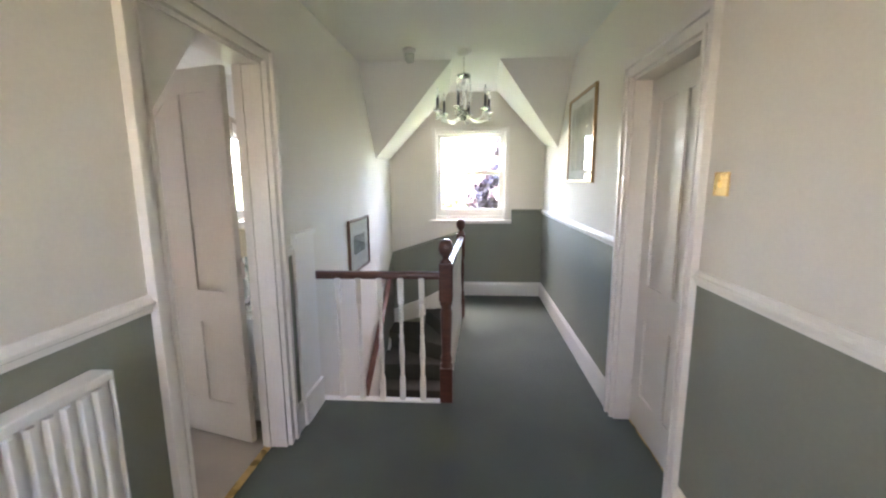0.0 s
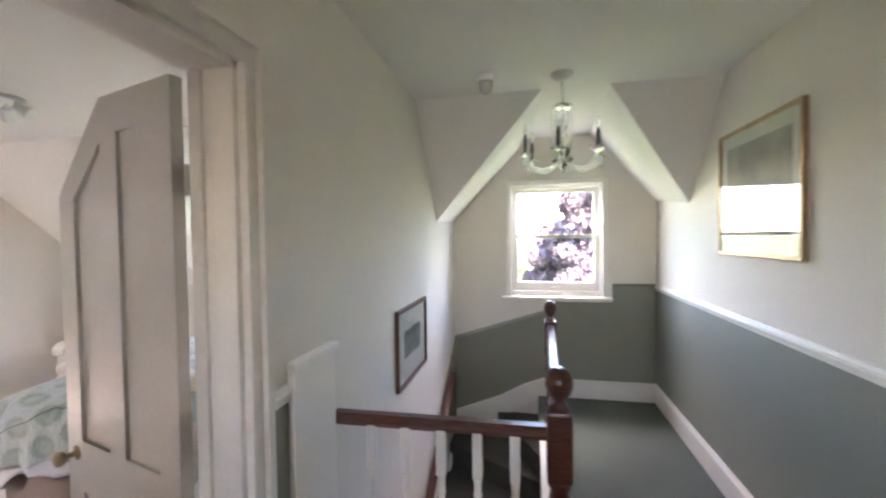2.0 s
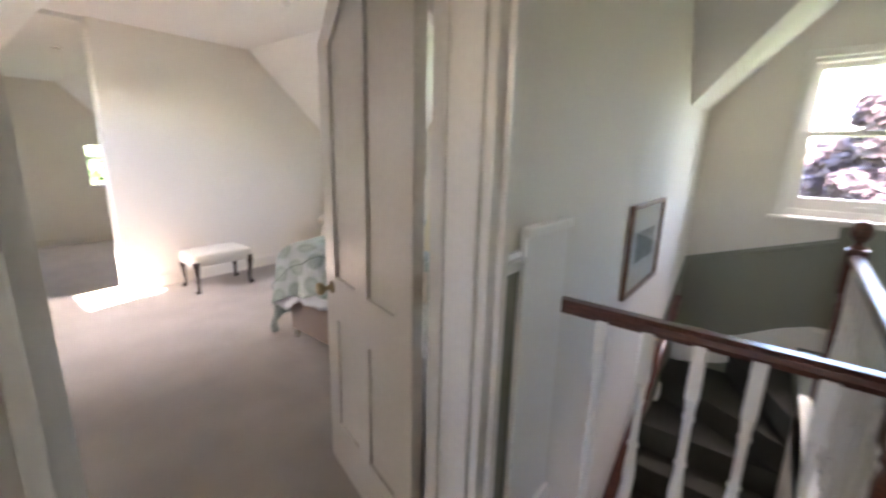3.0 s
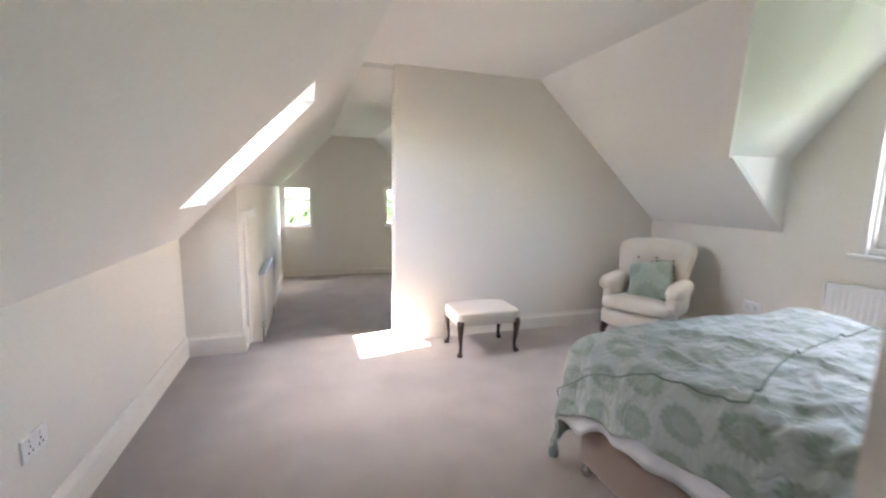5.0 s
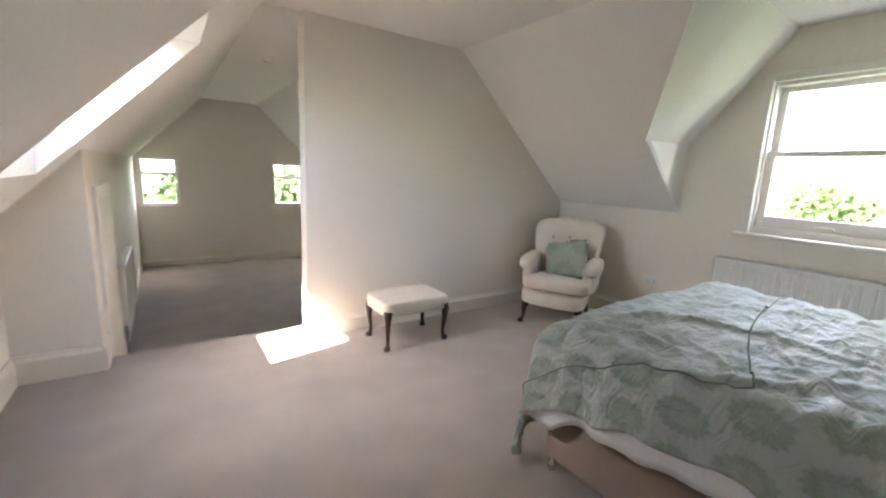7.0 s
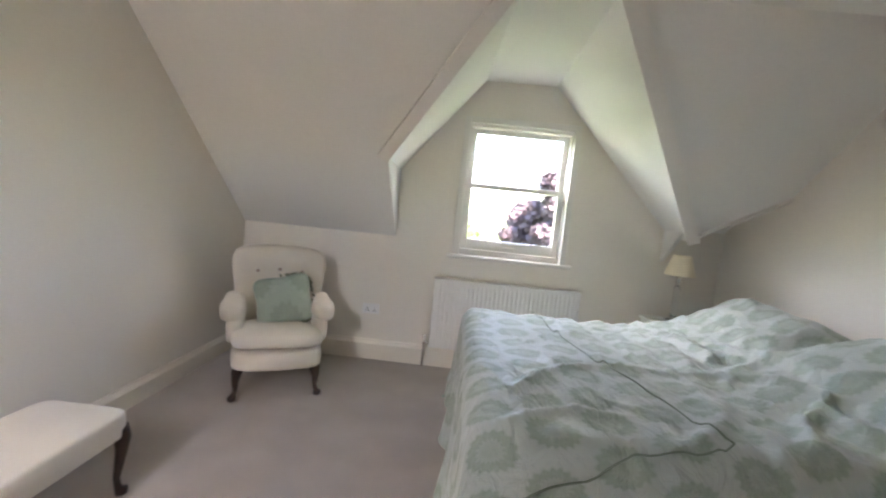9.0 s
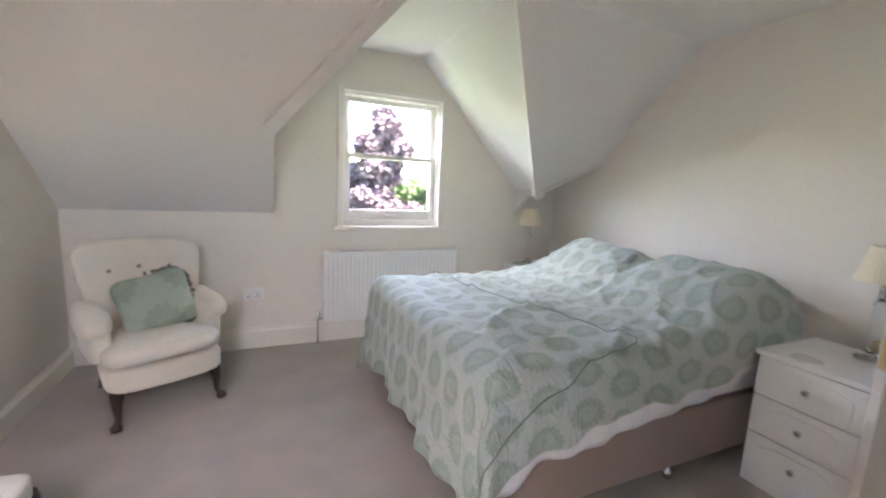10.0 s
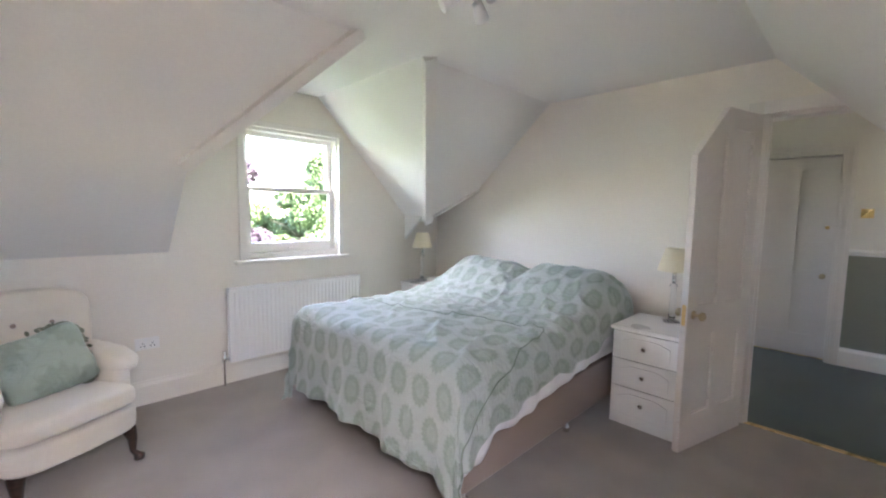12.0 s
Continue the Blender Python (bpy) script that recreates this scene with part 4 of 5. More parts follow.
for k in range(6):
    a = math.pi / 3 * k + 0.35
    c, s = math.cos(a), math.sin(a)
    bm = B(); sweep(bm, [(c * r, s * r, z) for r, z in ((0.02, -0.50), (0.06, -0.545), (0.12, -0.57), (0.18, -0.555), (0.22, -0.52), (0.23, -0.495))], 0.008, 8)
    arm = part("arm", bm, CRYSTAL, ch)
    bm = B(); lathe(bm, [(0.008, -0.50), (0.036, -0.487), (0.040, -0.478), (0.012, -0.482)], pose(c * 0.23, s * 0.23, 0), 14); part("drip_pan", bm, CRYSTAL, arm)
    bm = B(); lathe(bm, [(0.0115, -0.48), (0.0115, -0.385), (0.007, -0.38)], pose(c * 0.23, s * 0.23, 0), 12); part("candle_tube", bm, DARKGREY, arm, "dark candle tube")
    bm = B(); lathe(bm, [(0.006, -0.38), (0.014, -0.355), (0.012, -0.335), (0.002, -0.30)], pose(c * 0.23, s * 0.23, 0), 10); part("bulb", bm, CRYSTAL, arm, "clear candle bulb")
    bm = B()
    for q in (-0.028, 0.0, 0.028):
        x, y = c * 0.23 - s * q, s * 0.23 + c * q
        lathe(bm, [(0.001, -0.555), (0.007, -0.535), (0.006, -0.52), (0.001, -0.505)], pose(x, y, 0), 6)
    part("drops", bm, CRYSTAL, arm, "cut glass drops")
    bm = B(); sweep(bm, [(c * r, s * r, z) for r, z in ((0.05, -0.205), (0.07, -0.30), (0.06, -0.40), (0.03, -0.49))], 0.004, 6); part("bead_string", bm, CRYSTAL, ch)


# ---- bed ----
BX0, BX1, BY0, BY1 = -2.50, -0.60, 3.44, 5.02
bed = thing("bed", pose(0, 0, 0), "beige fabric divan bed made up with sheets", "bed")
bm = B(); box(bm, BX0, BX1, BY0, BY1, 0.07, 0.37, bev=0.02); part("divan_base", bm, DIVAN, bed, "beige-brown fabric divan base")
bm = B(); box(bm, BX0 + 0.01, BX1, BY0 + 0.01, BY1 - 0.01, 0.372, 0.60, bev=0.05); part("mattress", bm, SHEET, bed)
for x in (BX0 + 0.03, -1.48, BX1 - 0.05):
    for y in (BY0 + 0.03, BY1 - 0.05):
        bm = B(); lathe(bm, [(0.020, 0.0), (0.024, 0.012), (0.024, 0.035), (0.012, 0.045), (0.012, 0.072)], pose(x, y, 0.002), 12); part("castor", bm, CHROME, bed, "chrome castor")
for y in (3.83, 4.62):
    p = tagged(part("pillow", puff(B(), (0.20, 0.36, 0.10), pose(-0.80, y, 0.70, 0, -12, 0), 3.0, 24), SHEET), "white cotton pillow under the bedspread", "pillow", "bed pillows")


def fold(d, L, r=0.09):
    """Along a cloth: how far out and how far down it lies after d metres, over an edge at L."""
    if d <= L - r:
        return d, 0.0
    a = (d - (L - r)) / r
    if a < math.pi / 2:
        return L - r + r * math.sin(a), r * (1 - math.cos(a))
    return L, r + (d - (L - r) - r * math.pi / 2)


def folds(x, y):
    """Long soft folds of the quilt and the close rumpling between the pillows and the middle of the bed."""
    h = 0.0
    for x0, y0, x1, y1, bow, wide, tall in QUILT_FOLDS:
        dx, dy = x1 - x0, y1 - y0
        n = math.hypot(dx, dy)
        u = ((x - x0) * dx + (y - y0) * dy) / (n * n)
        if -0.15 < u < 1.15:
            v = ((y - y0) * dx - (x - x0) * dy) / n - bow * math.sin(math.pi * max(0.0, min(1.0, u)))
            ends = min(1.0, max(0.0, (u + 0.15) / 0.3)) * min(1.0, max(0.0, (1.15 - u) / 0.3))
            h += tall * ends * (math.exp(-(v / wide) ** 2) - 0.45 * math.exp(-((v - 1.7 * wide) / (1.2 * wide)) ** 2))
    k = math.exp(-((x + 1.38) / 0.40) ** 2)
    r = noise.noise(Vector((x * 13 + y * 3.0, y * 4.5 + 0.6 * math.sin(x * 9), 4.4)))
    q = noise.noise(Vector((x * 7 - y * 5.0, y * 8.0 + x * 2, 6.1)))
    return h + k * (0.017 * (1 - 2.2 * abs(r)) + 0.011 * (1 - 2.2 * abs(q)) - 0.014)


# from x, y to x, y, sideways bow, width, height
QUILT_FOLDS = (
    (-2.42, 3.72, -1.75, 4.05, 0.10, 0.030, 0.022), (-2.30, 4.25, -1.90, 4.55, 0.05, 0.025, 0.018),
    (-2.46, 3.50, -2.05, 3.62, 0.05, 0.028, 0.022), (-1.95, 3.46, -1.60, 3.85, -0.05, 0.030, 0.016),
    (-2.40, 4.75, -1.70, 4.60, 0.06, 0.035, 0.015), (-1.55, 3.48, -1.25, 3.80, 0.04, 0.026, 0.018),
    (-1.70, 4.10, -1.20, 4.20, -0.05, 0.030, 0.016), (-1.30, 3.46, -1.00, 3.66, 0.03, 0.024, 0.016))


def cloth(bm, mi, length, near, far, lift, nx, ny, wave, head=0.0, flare=0.10):
    """A cover laid over the bed; near and far are the drops over its sides, near as a function of how far down the bed it is."""
    uvl = bm.loops.layers.uv.new("UVMap")
    mid, hw, L0 = (BY0 + BY1) / 2, (BY1 - BY0) / 2 + 0.03, BX1 - BX0 - 0.10
    grid = []
    for i in range(nx + 1):
        row = []
        s = head + (length - head) * i / nx
        ox, dx = fold(s, L0 + 0.12)
        for j in range(ny + 1):
            a, b = -(hw + near(s)), hw + far
            t = a + (b - a) * j / ny
            oy, dy = fold(abs(t), hw)
            x, y = BX1 - 0.06 - ox, mid + math.copysign(oy, t)
            hump = 0.0
            for yc in (3.83, 4.62):
                hump = max(hump, math.exp(-((x + 0.84) / 0.36) ** 2) * math.exp(-((y - yc) / 0.50) ** 4))
            z = 0.71 + lift + 0.26 * hump - 0.02 * ((y - mid) / hw) ** 2
            w = noise.noise(Vector((x * 2.2, y * 2.2, 3.1))) * 0.026
            crease = noise.noise(Vector((x * 5 + y * 2.5, y * 2.0 - x, 9.4)))
            w += 0.018 * max(0.0, 1 - abs(crease) * 9) * (0.4 + 0.6 * max(0.0, min(1.0, (x + 2.2) * 1.2)))
            w += noise.noise(Vector((x * 9 + 2 * y, y * 3.2, 7.7))) * 0.013 + noise.noise(Vector((x * 15 - 4 * y, y * 6, 1.3))) * 0.007
            z += (1.1 * w + folds(x, y)) * wave * (1.0 if dx + dy < 0.1 else 0.3)
            z -= max(dx, dy) + 0.6 * min(dx, dy)
            k = min(1.0, dx * 1.6)
            x -= k * (flare * 0.5 + 0.030 * math.sin(t * 13 + 0.6) * k + 0.015 * math.sin(t * 31))
            k = min(1.0, dy * 2.2)
            y += math.copysign(k * (flare * 0.5 + 0.022 * math.sin(s * 14) * k + 0.012 * math.sin(s * 33 + 1)), t)
            if z < 0.02 + lift:
                over = 0.02 + lift - z
                z = 0.02 + lift
                x -= 0.10 * min(over, 0.3)
                y += math.copysign(0.06 * min(over, 0.3), t)
            row.append((bm.verts.new((x, y, z)), (s, t)))
        grid.append(row)
    for i in range(nx):
        for j in range(ny):
            q = (grid[i][j], grid[i + 1][j], grid[i + 1][j + 1], grid[i][j + 1])
            f = bm.faces.new([c[0] for c in q])
            f.smooth, f.material_index = True, mi
            for loop, c in zip(f.loops, q):
                loop[uvl].uv = c[1]
    return grid


def drop(s):
    k = max(0.0, min(1.0, (s - 0.95) / 0.9))
    return 0.20 + 0.16 * k * k + 0.012 * math.sin(s * 21)


bm = B(); cloth(bm, 0, 2.02, lambda s: 0.24 + 0.115 * max(0.0, (s - 0.9)) + 0.005 * math.sin(s * 11) + 0.003 * math.sin(s * 37) + 0.07 * math.exp(-((s - 1.80) / 0.07) ** 2), 0.2, 0.0, 80, 70, 0.8, flare=0.05)
sheet = tagged(part("white_sheet", bm, SHEET), "white cotton underblanket showing below the bedspread", "sheet")
so = sheet.modifiers.new("thick", "SOLIDIFY"); so.thickness, so.offset = 0.004, 1
bm = B(); grid = cloth(bm, 0, 2.44, drop, 0.50, 0.022, 200, 180, 1.0)
def on_cover(s, t, up):
    """The place on the cover s metres from its head and t of its width across, a little above it."""
    fi, fj = s / 2.44 * 200, t * 180
    i, j = min(int(fi), 199), min(int(fj), 179)
    a, b = fi - i, fj - j
    p = [grid[i + m][j + n][0].co for m, n in ((0, 0), (1, 0), (0, 1), (1, 1))]
    return (p[0] * (1 - a) + p[1] * a) * (1 - b) + (p[2] * (1 - a) + p[3] * a) * b + Vector(up)


path = [on_cover(1.12 + 0.34 * (k / 60) + 0.10 * math.sin(k / 60 * 3.1), 0.115 + 0.70 * k / 60, (0, 0, 0.016)) for k in range(61)]
hem = [on_cover(1.13 + 1.15 * (k / 50), 0.110 - 0.085 * (k / 50) ** 1.5 + 0.012 * math.sin(k / 50 * 6), (-0.006, -0.013, 0.006)) for k in range(51)]
spread = thing("bedspread", pose(0, 0, 0), "sage green damask bedspread with medallions, draped and creased", "bedspread")
cover = part("cover", bm, DAMASK, spread)
so = cover.modifiers.new("thick", "SOLIDIFY"); so.thickness, so.offset = 0.014, 1
bm = B(); sweep(bm, path, 0.0030, 6); part("piping", bm, PIPING, spread, "dark green piped edge")
bm = B(); sweep(bm, [path[0]] + hem[1:], 0.0030, 6); part("piping", bm, PIPING, spread, "dark green piped edge")


# ---- armchair, footstool ----
def cabriole(bm, top, foot, h, out, r=0.026):
    """A curved leg from under a seat down to a pad foot; out points away from the seat."""
    t, f, o = Vector(top), Vector(foot), Vector(out)
    pts = [t, t + o * 0.012 - Vector((0, 0, h * 0.15)), t.lerp(f, 0.4) + o * 0.008, t.lerp(f, 0.75) - o * 0.006, f + Vector((0, 0, 0.03)), f + o * 0.012 + Vector((0, 0, 0.016)), f + o * 0.012]
    return sweep(bm, pts, [r * 1.25, r * 1.15, r * 0.8, r * 0.52, r * 0.55, r * 0.95, r * 0.85], 12)


CHAIR = pose(-3.76, 4.86, 0, 0, 0, 26)      # y points from the front of the seat to its back
arm = thing("armchair", CHAIR, "cream upholstered low armchair with a buttoned back", "armchair")
bm = B(); puff(bm, (0.30, 0.285, 0.075), pose(0, 0.27, 0.255), 6.0, 28, lambda p: Vector((p.x * (1 - 0.18 * (p.y / 0.285 + 1) / 2), p.y - 0.03 * (1 - (p.x / 0.30) ** 2), p.z)))
part("seat_base", bm, LINEN, arm)
bm = B(); puff(bm, (0.305, 0.29, 0.065), pose(0, 0.245, 0.36, -4), 4.0, 32, lambda p: Vector((p.x * (1 - 0.14 * (p.y / 0.29 + 1) / 2), p.y - 0.03 * (1 - (p.x / 0.305) ** 2), p.z + 0.02 * (1 - (p.x / 0.305) ** 2))))
part("seat_cushion", bm, LINEN, arm)
def back_shape(p):
    k = max(0.0, (p.z + 0.33) / 0.66)
    wide = 0.80 + 0.27 * k ** 1.5
    dent = 0.0
    if p.y < 0:
        for bx, bz in ((-0.16, 0.16), (0.0, 0.17), (0.16, 0.16), (-0.08, 0.05), (0.08, 0.05)):
            dent += 0.028 * math.exp(-((p.x - bx) ** 2 + (p.z - bz) ** 2) / 0.0016)
    return Vector((p.x * wide, p.y + 0.16 * k - 0.10 * (p.x / 0.33) ** 2 + dent, p.z + 0.014 * math.cos(p.x * 6)))
bm = B(); puff(bm, (0.325, 0.075, 0.33), pose(0, 0.46, 0.60), 7.0, 64, back_shape)
part("backrest", bm, LINEN, arm, "cream buttoned backrest")
for bx, bz in ((-0.16, 0.16), (0.0, 0.17), (0.16, 0.16)):
    bm = B(); k = (bz + 0.33) / 0.66; puff(bm, (0.013, 0.010, 0.013), pose(bx * (0.80 + 0.27 * k ** 1.5), 0.46 - 0.062 + 0.16 * k - 0.10 * (bx / 0.33) ** 2, 0.60 + bz), 2.0, 10)
    part("button", bm, DIVAN, arm, "small covered button")
for sx in (-1, 1):
    bm = B()
    puff(bm, (0.055, 0.20, 0.115), pose(sx * 0.275, 0.31, 0.43), 4.0, 24)
    puff(bm, (0.072, 0.225, 0.068), pose(sx * 0.292, 0.29, 0.545, 5), 2.6, 28, lambda p: Vector((p.x * (1 + 0.15 * (p.y < 0)), p.y, p.z + 0.006 * math.sin(p.y * 60))))
    part("armrest", bm, LINEN, arm, "rolled cream armrest with a loose cover")
    bm = B(); cabriole(bm, (sx * 0.235, 0.05, 0.20), (sx * 0.255, 0.01, 0.0), 0.2, (sx * 0.6, -0.8, 0), 0.03); part("leg", bm, DARKW, arm, "dark cabriole front leg")
    bm = B(); sweep(bm, [(sx * 0.20, 0.52, 0.20), (sx * 0.21, 0.56, 0.1), (sx * 0.215, 0.62, 0.0)], [0.024, 0.02, 0.016], 8); part("leg", bm, DARKW, arm)

cu = thing("cushion", CHAIR @ pose(0.03, 0.325, 0.580, -22, -12, -4), "sage green damask cushion propped on the armchair", "cushion")
bm = B()
uvl = bm.loops.layers.uv.new("UVMap")
puff(bm, (0.205, 0.070, 0.185), None, 5.0, 40, lambda p: Vector((p.x * (1 - 0.12 * (1 - abs(p.z / 0.185))), p.y * (1 - 0.55 * (abs(p.x / 0.205) ** 3 + abs(p.z / 0.185) ** 3) / 2), p.z * (1 - 0.12 * (1 - abs(p.x / 0.205))))))
for f in bm.faces:
    for lp in f.loops:
        lp[uvl].uv = (lp.vert.co.z, lp.vert.co.x)
part("cover", bm, DAMASK2, cu)
bm = B()
for k in range(240):
    a = 2 * math.pi * k / 240
    sg = lambda c: math.copysign(abs(c) ** 0.45, c)
    x, z = 0.20 * sg(math.cos(a)), 0.18 * sg(math.sin(a))
    if x > 0.10 or (z > 0.13 and x > -0.02):
        puff(bm, (0.016, 0.004, 0.010), pose(x * random.uniform(0.96, 1.04), 0.012 * random.uniform(-1, 1), z * random.uniform(0.96, 1.04), random.uniform(0, 90), random.uniform(0, 90), 0), 2.0, 6)
tagged(part("fringe", bm, FRINGE, cu, "olive ruched fringe"), kind="stuff")

st = thing("footstool", pose(-4.16, 3.62, 0), "rectangular footstool with cream upholstery and cabriole legs", "footstool")
bm = B(); puff(bm, (0.195, 0.285, 0.060), pose(0, 0, 0.315), 9.0, 32, lambda p: Vector((p.x, p.y, p.z + (0.022 * (1 - (p.x / 0.205) ** 2) * (1 - (p.y / 0.29) ** 2) if p.z > 0 else 0))))
part("seat", bm, LINEN, st, "cream padded seat")
for sx in (-1, 1):
    for sy in (-1, 1):
        bm = B(); cabriole(bm, (sx * 0.165, sy * 0.25, 0.30), (sx * 0.165, sy * 0.25, 0.0), 0.3, (sx * 0.7, sy * 0.7, 0), 0.027); part("leg", bm, DARKW, st, "dark cabriole leg")


# ---- bedside cabinets and lamps ----
def bedside(at, label):
    c = thing("bedside_cabinet", at, label, "bedside cabinet", "bedside cabinets")
    W, D, H = 0.42, 0.50, 0.67
    bm = B(); box(bm, 0.02, D - 0.0, 0, W, 0.05, H - 0.025, bev=0.003); box(bm, 0.04, D, 0.01, W - 0.01, 0.0, 0.05); part("body", bm, WHITE, c)
    bm = B(); box(bm, -0.012, D, -0.012, W + 0.012, H - 0.025, H, bev=0.007); part("top", bm, WHITE, c)
    bm = B(); box(bm, 0.012, 0.03, 0.0, W, 0.0, 0.075, bev=0.003); part("plinth", bm, WHITE, c)
    for k in range(3):
        z0 = 0.08 + k * 0.188
        bm = B(); box(bm, 0.0, 0.02, 0.004, W - 0.004, z0, z0 + 0.182, bev=0.004)
        dr = part("drawer", bm, WHITE, c)
        bm = B()
        pts = [(0.0, 0.06, z0 + 0.035), (0.0, W - 0.06, z0 + 0.035), (0.0, W - 0.06, z0 + 0.12), (0.0, W - 0.13, z0 + 0.148), (0.0, 0.13, z0 + 0.148), (0.0, 0.06, z0 + 0.12)]
        prism(bm, pts, (-0.006, 0, 0)); part("raised_panel", bm, WHITE, dr)
        bm = B(); lathe(bm, [(0.006, 0), (0.006, 0.012), (0.013, 0.018), (0.015, 0.025), (0.010, 0.031)], pose(-0.005, W / 2, z0 + 0.095, 0, -90, 0), 14); part("knob", bm, CHROME, dr, "small chrome and glass knob")
    return c


c1 = bedside(pose(-1.13, 2.925, 0), "white three-drawer bedside cabinet beside the open door")
c2 = copy_thing(c1, pose(-1.13, 5.20, 0)); tagged(c2, "white three-drawer bedside cabinet in the corner under the dormer")


def table_lamp(at, label):
    t = thing("table_lamp", at, label, "table lamp", "bedside lamps")
    bm = B(); lathe(bm, [(0.055, 0.0), (0.055, 0.012), (0.02, 0.02), (0.022, 0.06), (0.018, 0.24), (0.024, 0.26), (0.012, 0.275)], segs=18); part("base", bm, CRYSTAL, t, "clear glass column base")
    bm = B(); lathe(bm, [(0.012, 0.275), (0.014, 0.33), (0.01, 0.36)], segs=12); part("bulb_holder", bm, CHROME, t)
    bm = B()
    n = 72
    a = [bm.verts.new(((0.105 + 0.003 * (k % 2)) * math.cos(2 * math.pi * k / n), (0.105 + 0.003 * (k % 2)) * math.sin(2 * math.pi * k / n), 0.36)) for k in range(n)]
    b = [bm.verts.new(((0.062 + 0.002 * (k % 2)) * math.cos(2 * math.pi * k / n), (0.062 + 0.002 * (k % 2)) * math.sin(2 * math.pi * k / n), 0.515)) for k in range(n)]
    for k in range(n):
        bm.faces.new((a[k], a[(k + 1) % n], b[(k + 1) % n], b[k]))
    sh = part("shade", bm, SHADE, t, "cream pleated fabric shade")
    so = sh.modifiers.new("thick", "SOLIDIFY"); so.thickness = 0.002
    bm = B(); sweep(bm, [(-0.06, 0, 0.51), (0.06, 0, 0.51)], 0.002, 6); sweep(bm, [(0, 0, 0.355), (0, 0, 0.51)], 0.003, 6); part("shade_carrier", bm, CHROME, t)
    return t


L1 = table_lamp(pose(-0.765, 3.095, 0.67), "glass bedside lamp with a cream pleated shade")
copy_thing(L1, pose(-0.94, 5.50, 0.67))
ck = thing("alarm_clock", pose(-0.83, 2.99, 0.67), "small round white alarm clock", "clock")
bm = B(); puff(bm, (0.022, 0.036, 0.038), pose(0, 0, 0.04), 3, 20); part("case", bm, WHITE, ck)
bm = B(); lathe(bm, [(0.028, 0), (0.028, 0.002)], pose(-0.0215, 0, 0.042, 0, -90, 0), 20); part("dial", bm, DARKGREY, ck, "dark dial")

# ---- small fittings ----
sp = thing("ceiling_spotlight", pose(-2.46, 3.49, BC), "white three-spot ceiling fitting", "ceiling light")
bm = B(); lathe(bm, [(0.075, -0.025), (0.085, -0.018), (0.085, 0.0)], segs=24); part("plate", bm, WHITE, sp)
for k in range(3):
    a = radians(20 + 120 * k)
    c, s = math.cos(a), math.sin(a)
    bm = B(); sweep(bm, [(c * 0.05, s * 0.05, -0.02), (c * 0.075, s * 0.075, -0.05)], 0.008, 8)
    lathe(bm, [(0.022, 0.0), (0.026, 0.02), (0.034, 0.08), (0.034, 0.085)], look((c * 0.06, s * 0.06, -0.05), (c * 0.3, s * 0.3, -0.20)) @ pose(0, 0, 0, 180), 16)
    part("spot", bm, WHITE, sp, "white spot head")
dl = thing("downlight", pose(-6.0, 2.98, BC - 0.04), "small recessed chrome downlight", "ceiling light")
bm = B(); lathe(bm, [(0.03, -0.004), (0.042, -0.008), (0.045, 0.0)], segs=20); part("bezel", bm, CHROME, dl)


def socket(name_at, label):
    s = thing("power_socket", name_at, label, "socket", "sockets")
    bm = B(); box(bm, -0.073, 0.073, 0.0, 0.010, -0.043, 0.043, bev=0.004); part("plate", bm, WHITE, s)
    for x in (-0.03, 0.03):
        bm = B(); box(bm, x - 0.007, x + 0.007, 0.009, 0.014, 0.018, 0.032, bev=0.002); part("rocker", bm, WHITE, s)
        bm = B()
        for px, pz in ((0, 0.002), (-0.011, -0.018), (0.011, -0.018)):
            box(bm, x + px - 0.003, x + px + 0.003, 0.0095, 0.0105, pz - 0.005, pz + 0.005)
        part("pin_holes", bm, DARKGREY, s)
    return s


s1 = socket(pose(-2.69, SW, 0.44), "white double power socket on the wall")
copy_thing(s1, pose(AX, 2.80, 0.0, 0, 0, -90))
copy_thing(s1, pose(-3.35, NW, 0.44, 0, 0, 180))

hd = thing("cupboard_door", pose(-4.84, 1.66, -0.15), "small white eaves cupboard door with a moulded casing", "door")
bm = B(); box(bm, -0.60, 0, 0.0, 0.03, -0.2, 1.22, bev=0.003); part("leaf", bm, BEDWALL, hd)
bm = B()
for a, b, c, d in ((-0.68, -0.60, -0.2, 1.30), (0.0, 0.07, -0.2, 1.30), (-0.60, 0.0, 1.22, 1.30)):
    box(bm, a, b, 0.0, 0.028, c, d, bev=0.004)
part("casing", bm, GLOSS, hd)


# ---- garden below the windows ----
bm = B(); n = 60
vs = [[bm.verts.new((x * 40.0, y * 40.0, -6.0 + (0.0 if abs(x) + abs(y) < 3 else 7.0 * noise.noise(Vector((x * 0.16, y * 0.16, 2))) - 0.5) - (2.0 if abs(x) + abs(y) >= 3 else 0))) for x in range(-n // 2, n // 2 + 1)] for y in range(-n // 2, n // 2 + 1)]
for j in range(n):
    for i in range(n):
        bm.faces.new((vs[j][i], vs[j][i + 1], vs[j + 1][i + 1], vs[j + 1][i]))
structure("ground", bm, GRASS, "green garden lawn and fields", "ground")


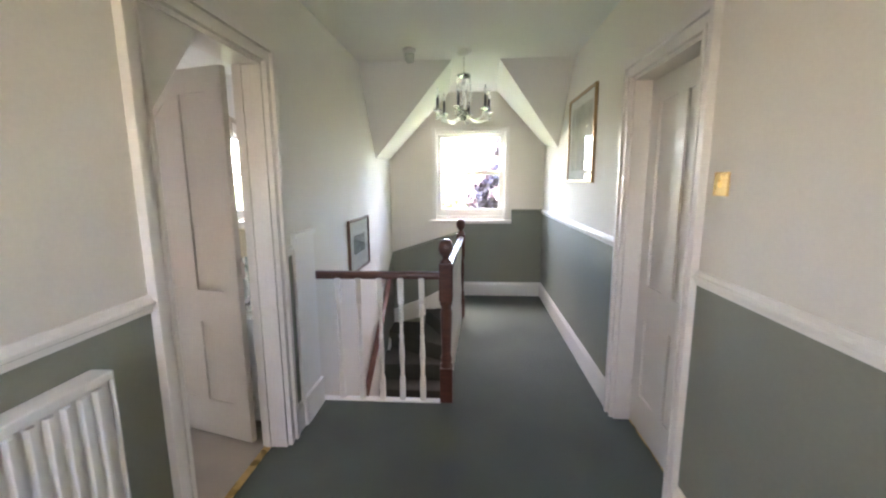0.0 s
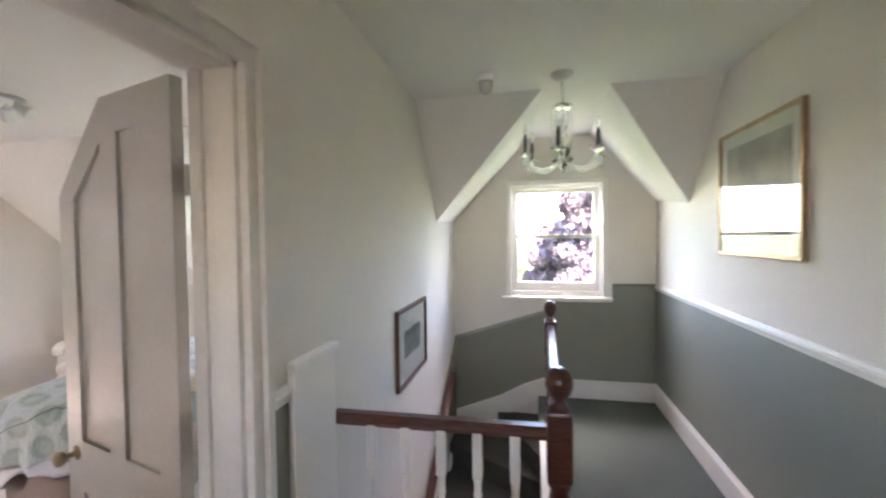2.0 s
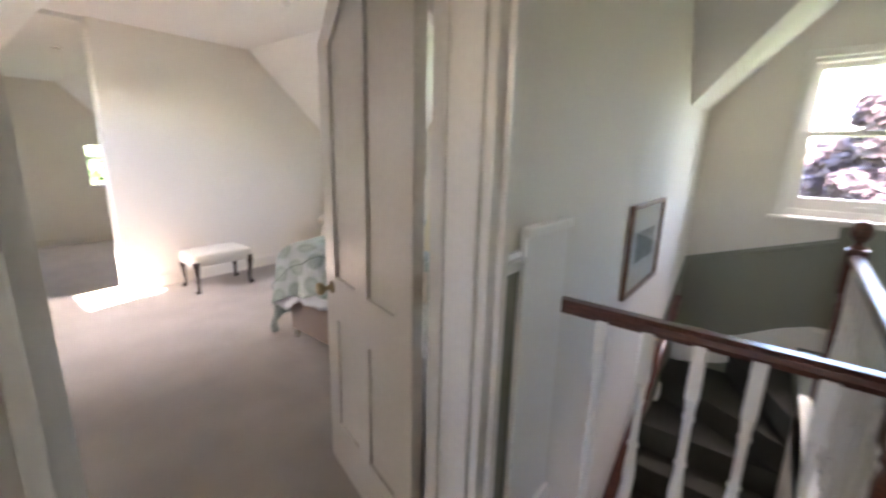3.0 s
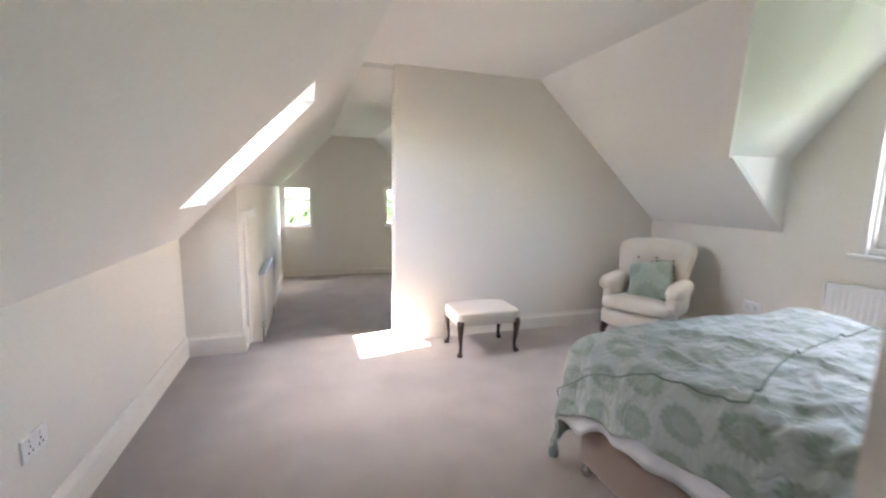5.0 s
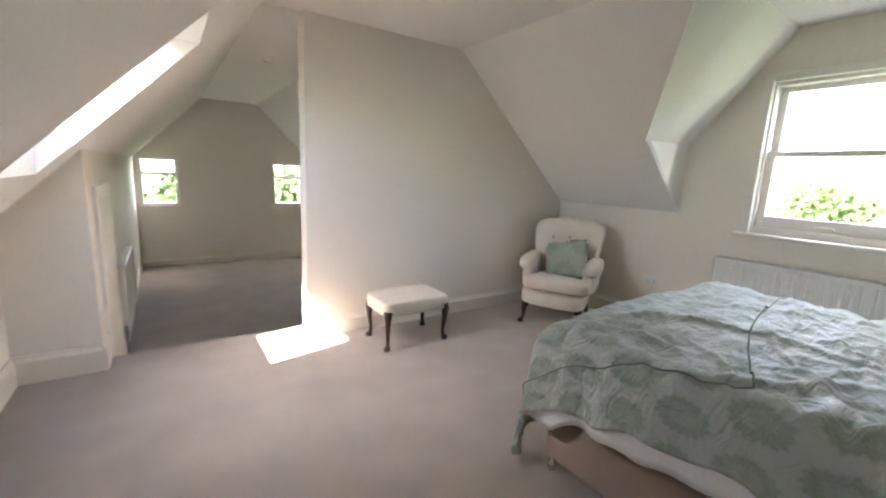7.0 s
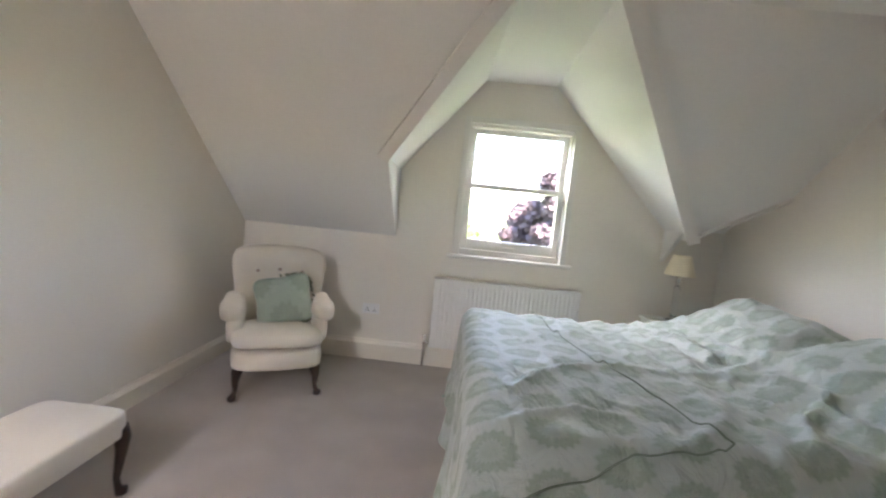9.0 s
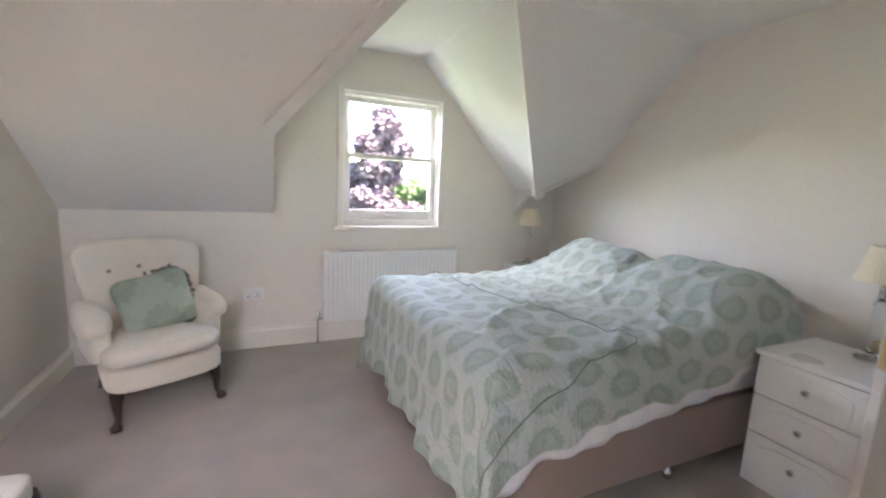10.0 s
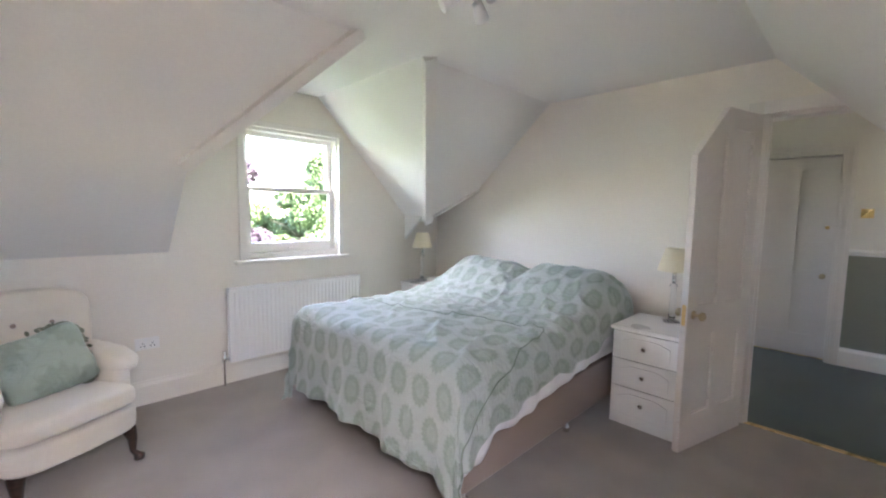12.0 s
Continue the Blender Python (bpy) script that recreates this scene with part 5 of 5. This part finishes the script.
def tree(name, at, h, r, leaf, count, size, label, category="tree", low=0.25):
    """A trunk with limbs and a loose crown of small leaf clumps."""
    rnd = random.Random(int(at[0] * 31 + at[1] * 17))
    t = thing(name, pose(*at), label, category)
    bm = B(); sweep(bm, [(0, 0, -0.8), (0.1, 0, h * 0.3), (0, 0.1, h * 0.6), (0, 0, h * 0.85)], [r * 0.09, r * 0.07, r * 0.045, 0.02], 8)
    for k in range(7):
        a, z = k * 2.4, h * (0.3 + 0.07 * k)
        sweep(bm, [(0, 0, z), (math.cos(a) * r * 0.4, math.sin(a) * r * 0.4, z + h * 0.10), (math.cos(a) * r * 0.75, math.sin(a) * r * 0.75, z + h * 0.15)], [r * 0.035, r * 0.02, 0.01], 6)
    part("trunk", bm, BARK, t)
    verts, faces = [], []
    blobs = [(rnd.uniform(0, 6.28), rnd.uniform(0.15, 0.8), rnd.uniform(low, 0.95), rnd.uniform(0.22, 0.42)) for _ in range(26)]
    for _ in range(count):
        a, d, z, br = rnd.choice(blobs)
        c = Vector((math.cos(a) * d * r * math.sin(min(1, (1.05 - z) * 2.2) * 1.57), math.sin(a) * d * r * math.sin(min(1, (1.05 - z) * 2.2) * 1.57), z * h))
        v = Vector((rnd.gauss(0, 1), rnd.gauss(0, 1), rnd.gauss(0, 1))).normalized() * br * r * rnd.uniform(0.6, 1.05)
        p = c + Vector((v.x, v.y, v.z * 0.8))
        q = Euler((rnd.uniform(0, 6), rnd.uniform(0, 6), rnd.uniform(0, 6))).to_matrix()
        s = size * rnd.uniform(0.6, 1.4)
        b = len(verts)
        for w in ((-0.5, -0.2, 0), (0.1, -0.45, 0.1), (0.6, 0.0, 0), (0.1, 0.45, 0.1), (-0.4, 0.25, 0)):
            verts.append(p + q @ Vector(w) * s)
        faces.append((b, b + 1, b + 2, b + 3, b + 4))
    me = bpy.data.meshes.new("crown"); me.from_pydata(verts, [], faces); me.materials.append(leaf)
    cr = new("crown", me); cr.parent = t
    return t


tree("copper_beech", (4.1, 30.0, -6), 12.4, 2.9, LEAF_P, 26000, 0.28, "tall dark purple copper beech in the garden")
tree("copper_beech", (2.2, 33.0, -6), 9.0, 2.6, LEAF_P, 16000, 0.28, "smaller dark purple copper beech in the garden")
tree("green_tree", (-4.5, 44.0, -6), 7.2, 4.5, LEAF_G, 7000, 0.30, "broad green garden tree")
tree("green_tree", (11.2, 34.0, -6), 9.0, 3.2, LEAF_G, 9000, 0.26, "broad green garden tree")
tree("green_tree", (15.0, 36.0, -6), 12.6, 3.6, LEAF_G, 12000, 0.26, "tall green garden tree")
tree("green_tree", (8.4, 38.0, -6), 7.8, 3.0, LEAF_G, 9000, 0.26, "slender green garden tree")
tree("green_tree", (20.0, 36.0, -6), 11.5, 4.6, LEAF_G, 9000, 0.30, "tall green garden tree")
tree("lime_shrub", (12.6, 22.0, -6), 5.6, 2.2, LEAF_Y, 5000, 0.17, "wide lime green shrub in the border", "shrub", 0.1)
tree("lime_shrub", (4.9, 19.5, -6), 5.3, 1.7, LEAF_Y, 6000, 0.15, "bright lime green shrub below the window", "shrub", 0.1)
tree("lime_shrub", (0.8, 21.0, -6), 4.6, 2.0, LEAF_Y, 5000, 0.16, "rounded lime green shrub below the window", "shrub", 0.1)
tree("green_shrub", (-2.4, 23.0, -6), 4.8, 2.3, LEAF_G, 5000, 0.16, "rounded green shrub below the window", "shrub", 0.1)
tree("green_shrub", (7.2, 23.0, -6), 6.0, 2.0, LEAF_G, 6000, 0.16, "tall green shrub below the window", "shrub", 0.1)
tree("red_shrub", (9.6, 21.0, -6), 5.6, 1.6, LEAF_R, 5000, 0.15, "red flowering shrub below the window", "shrub", 0.1)
tree("green_tree", (-12.0, 46.0, -6), 7.0, 5.0, LEAF_G, 6000, 0.32, "broad green garden tree")
tree("green_tree", (-34.0, 4.0, -6), 6.4, 5.0, LEAF_G, 5000, 0.4, "green tree beyond the alcove windows")
tree("lime_shrub", (-27.0, 6.5, -6), 5.2, 3.0, LEAF_Y, 4000, 0.25, "bright green shrub beyond the alcove windows", "shrub", 0.1)
tree("green_tree", (-36.0, 12.0, -6), 6.8, 5.0, LEAF_G, 5000, 0.4, "green tree beyond the alcove windows")
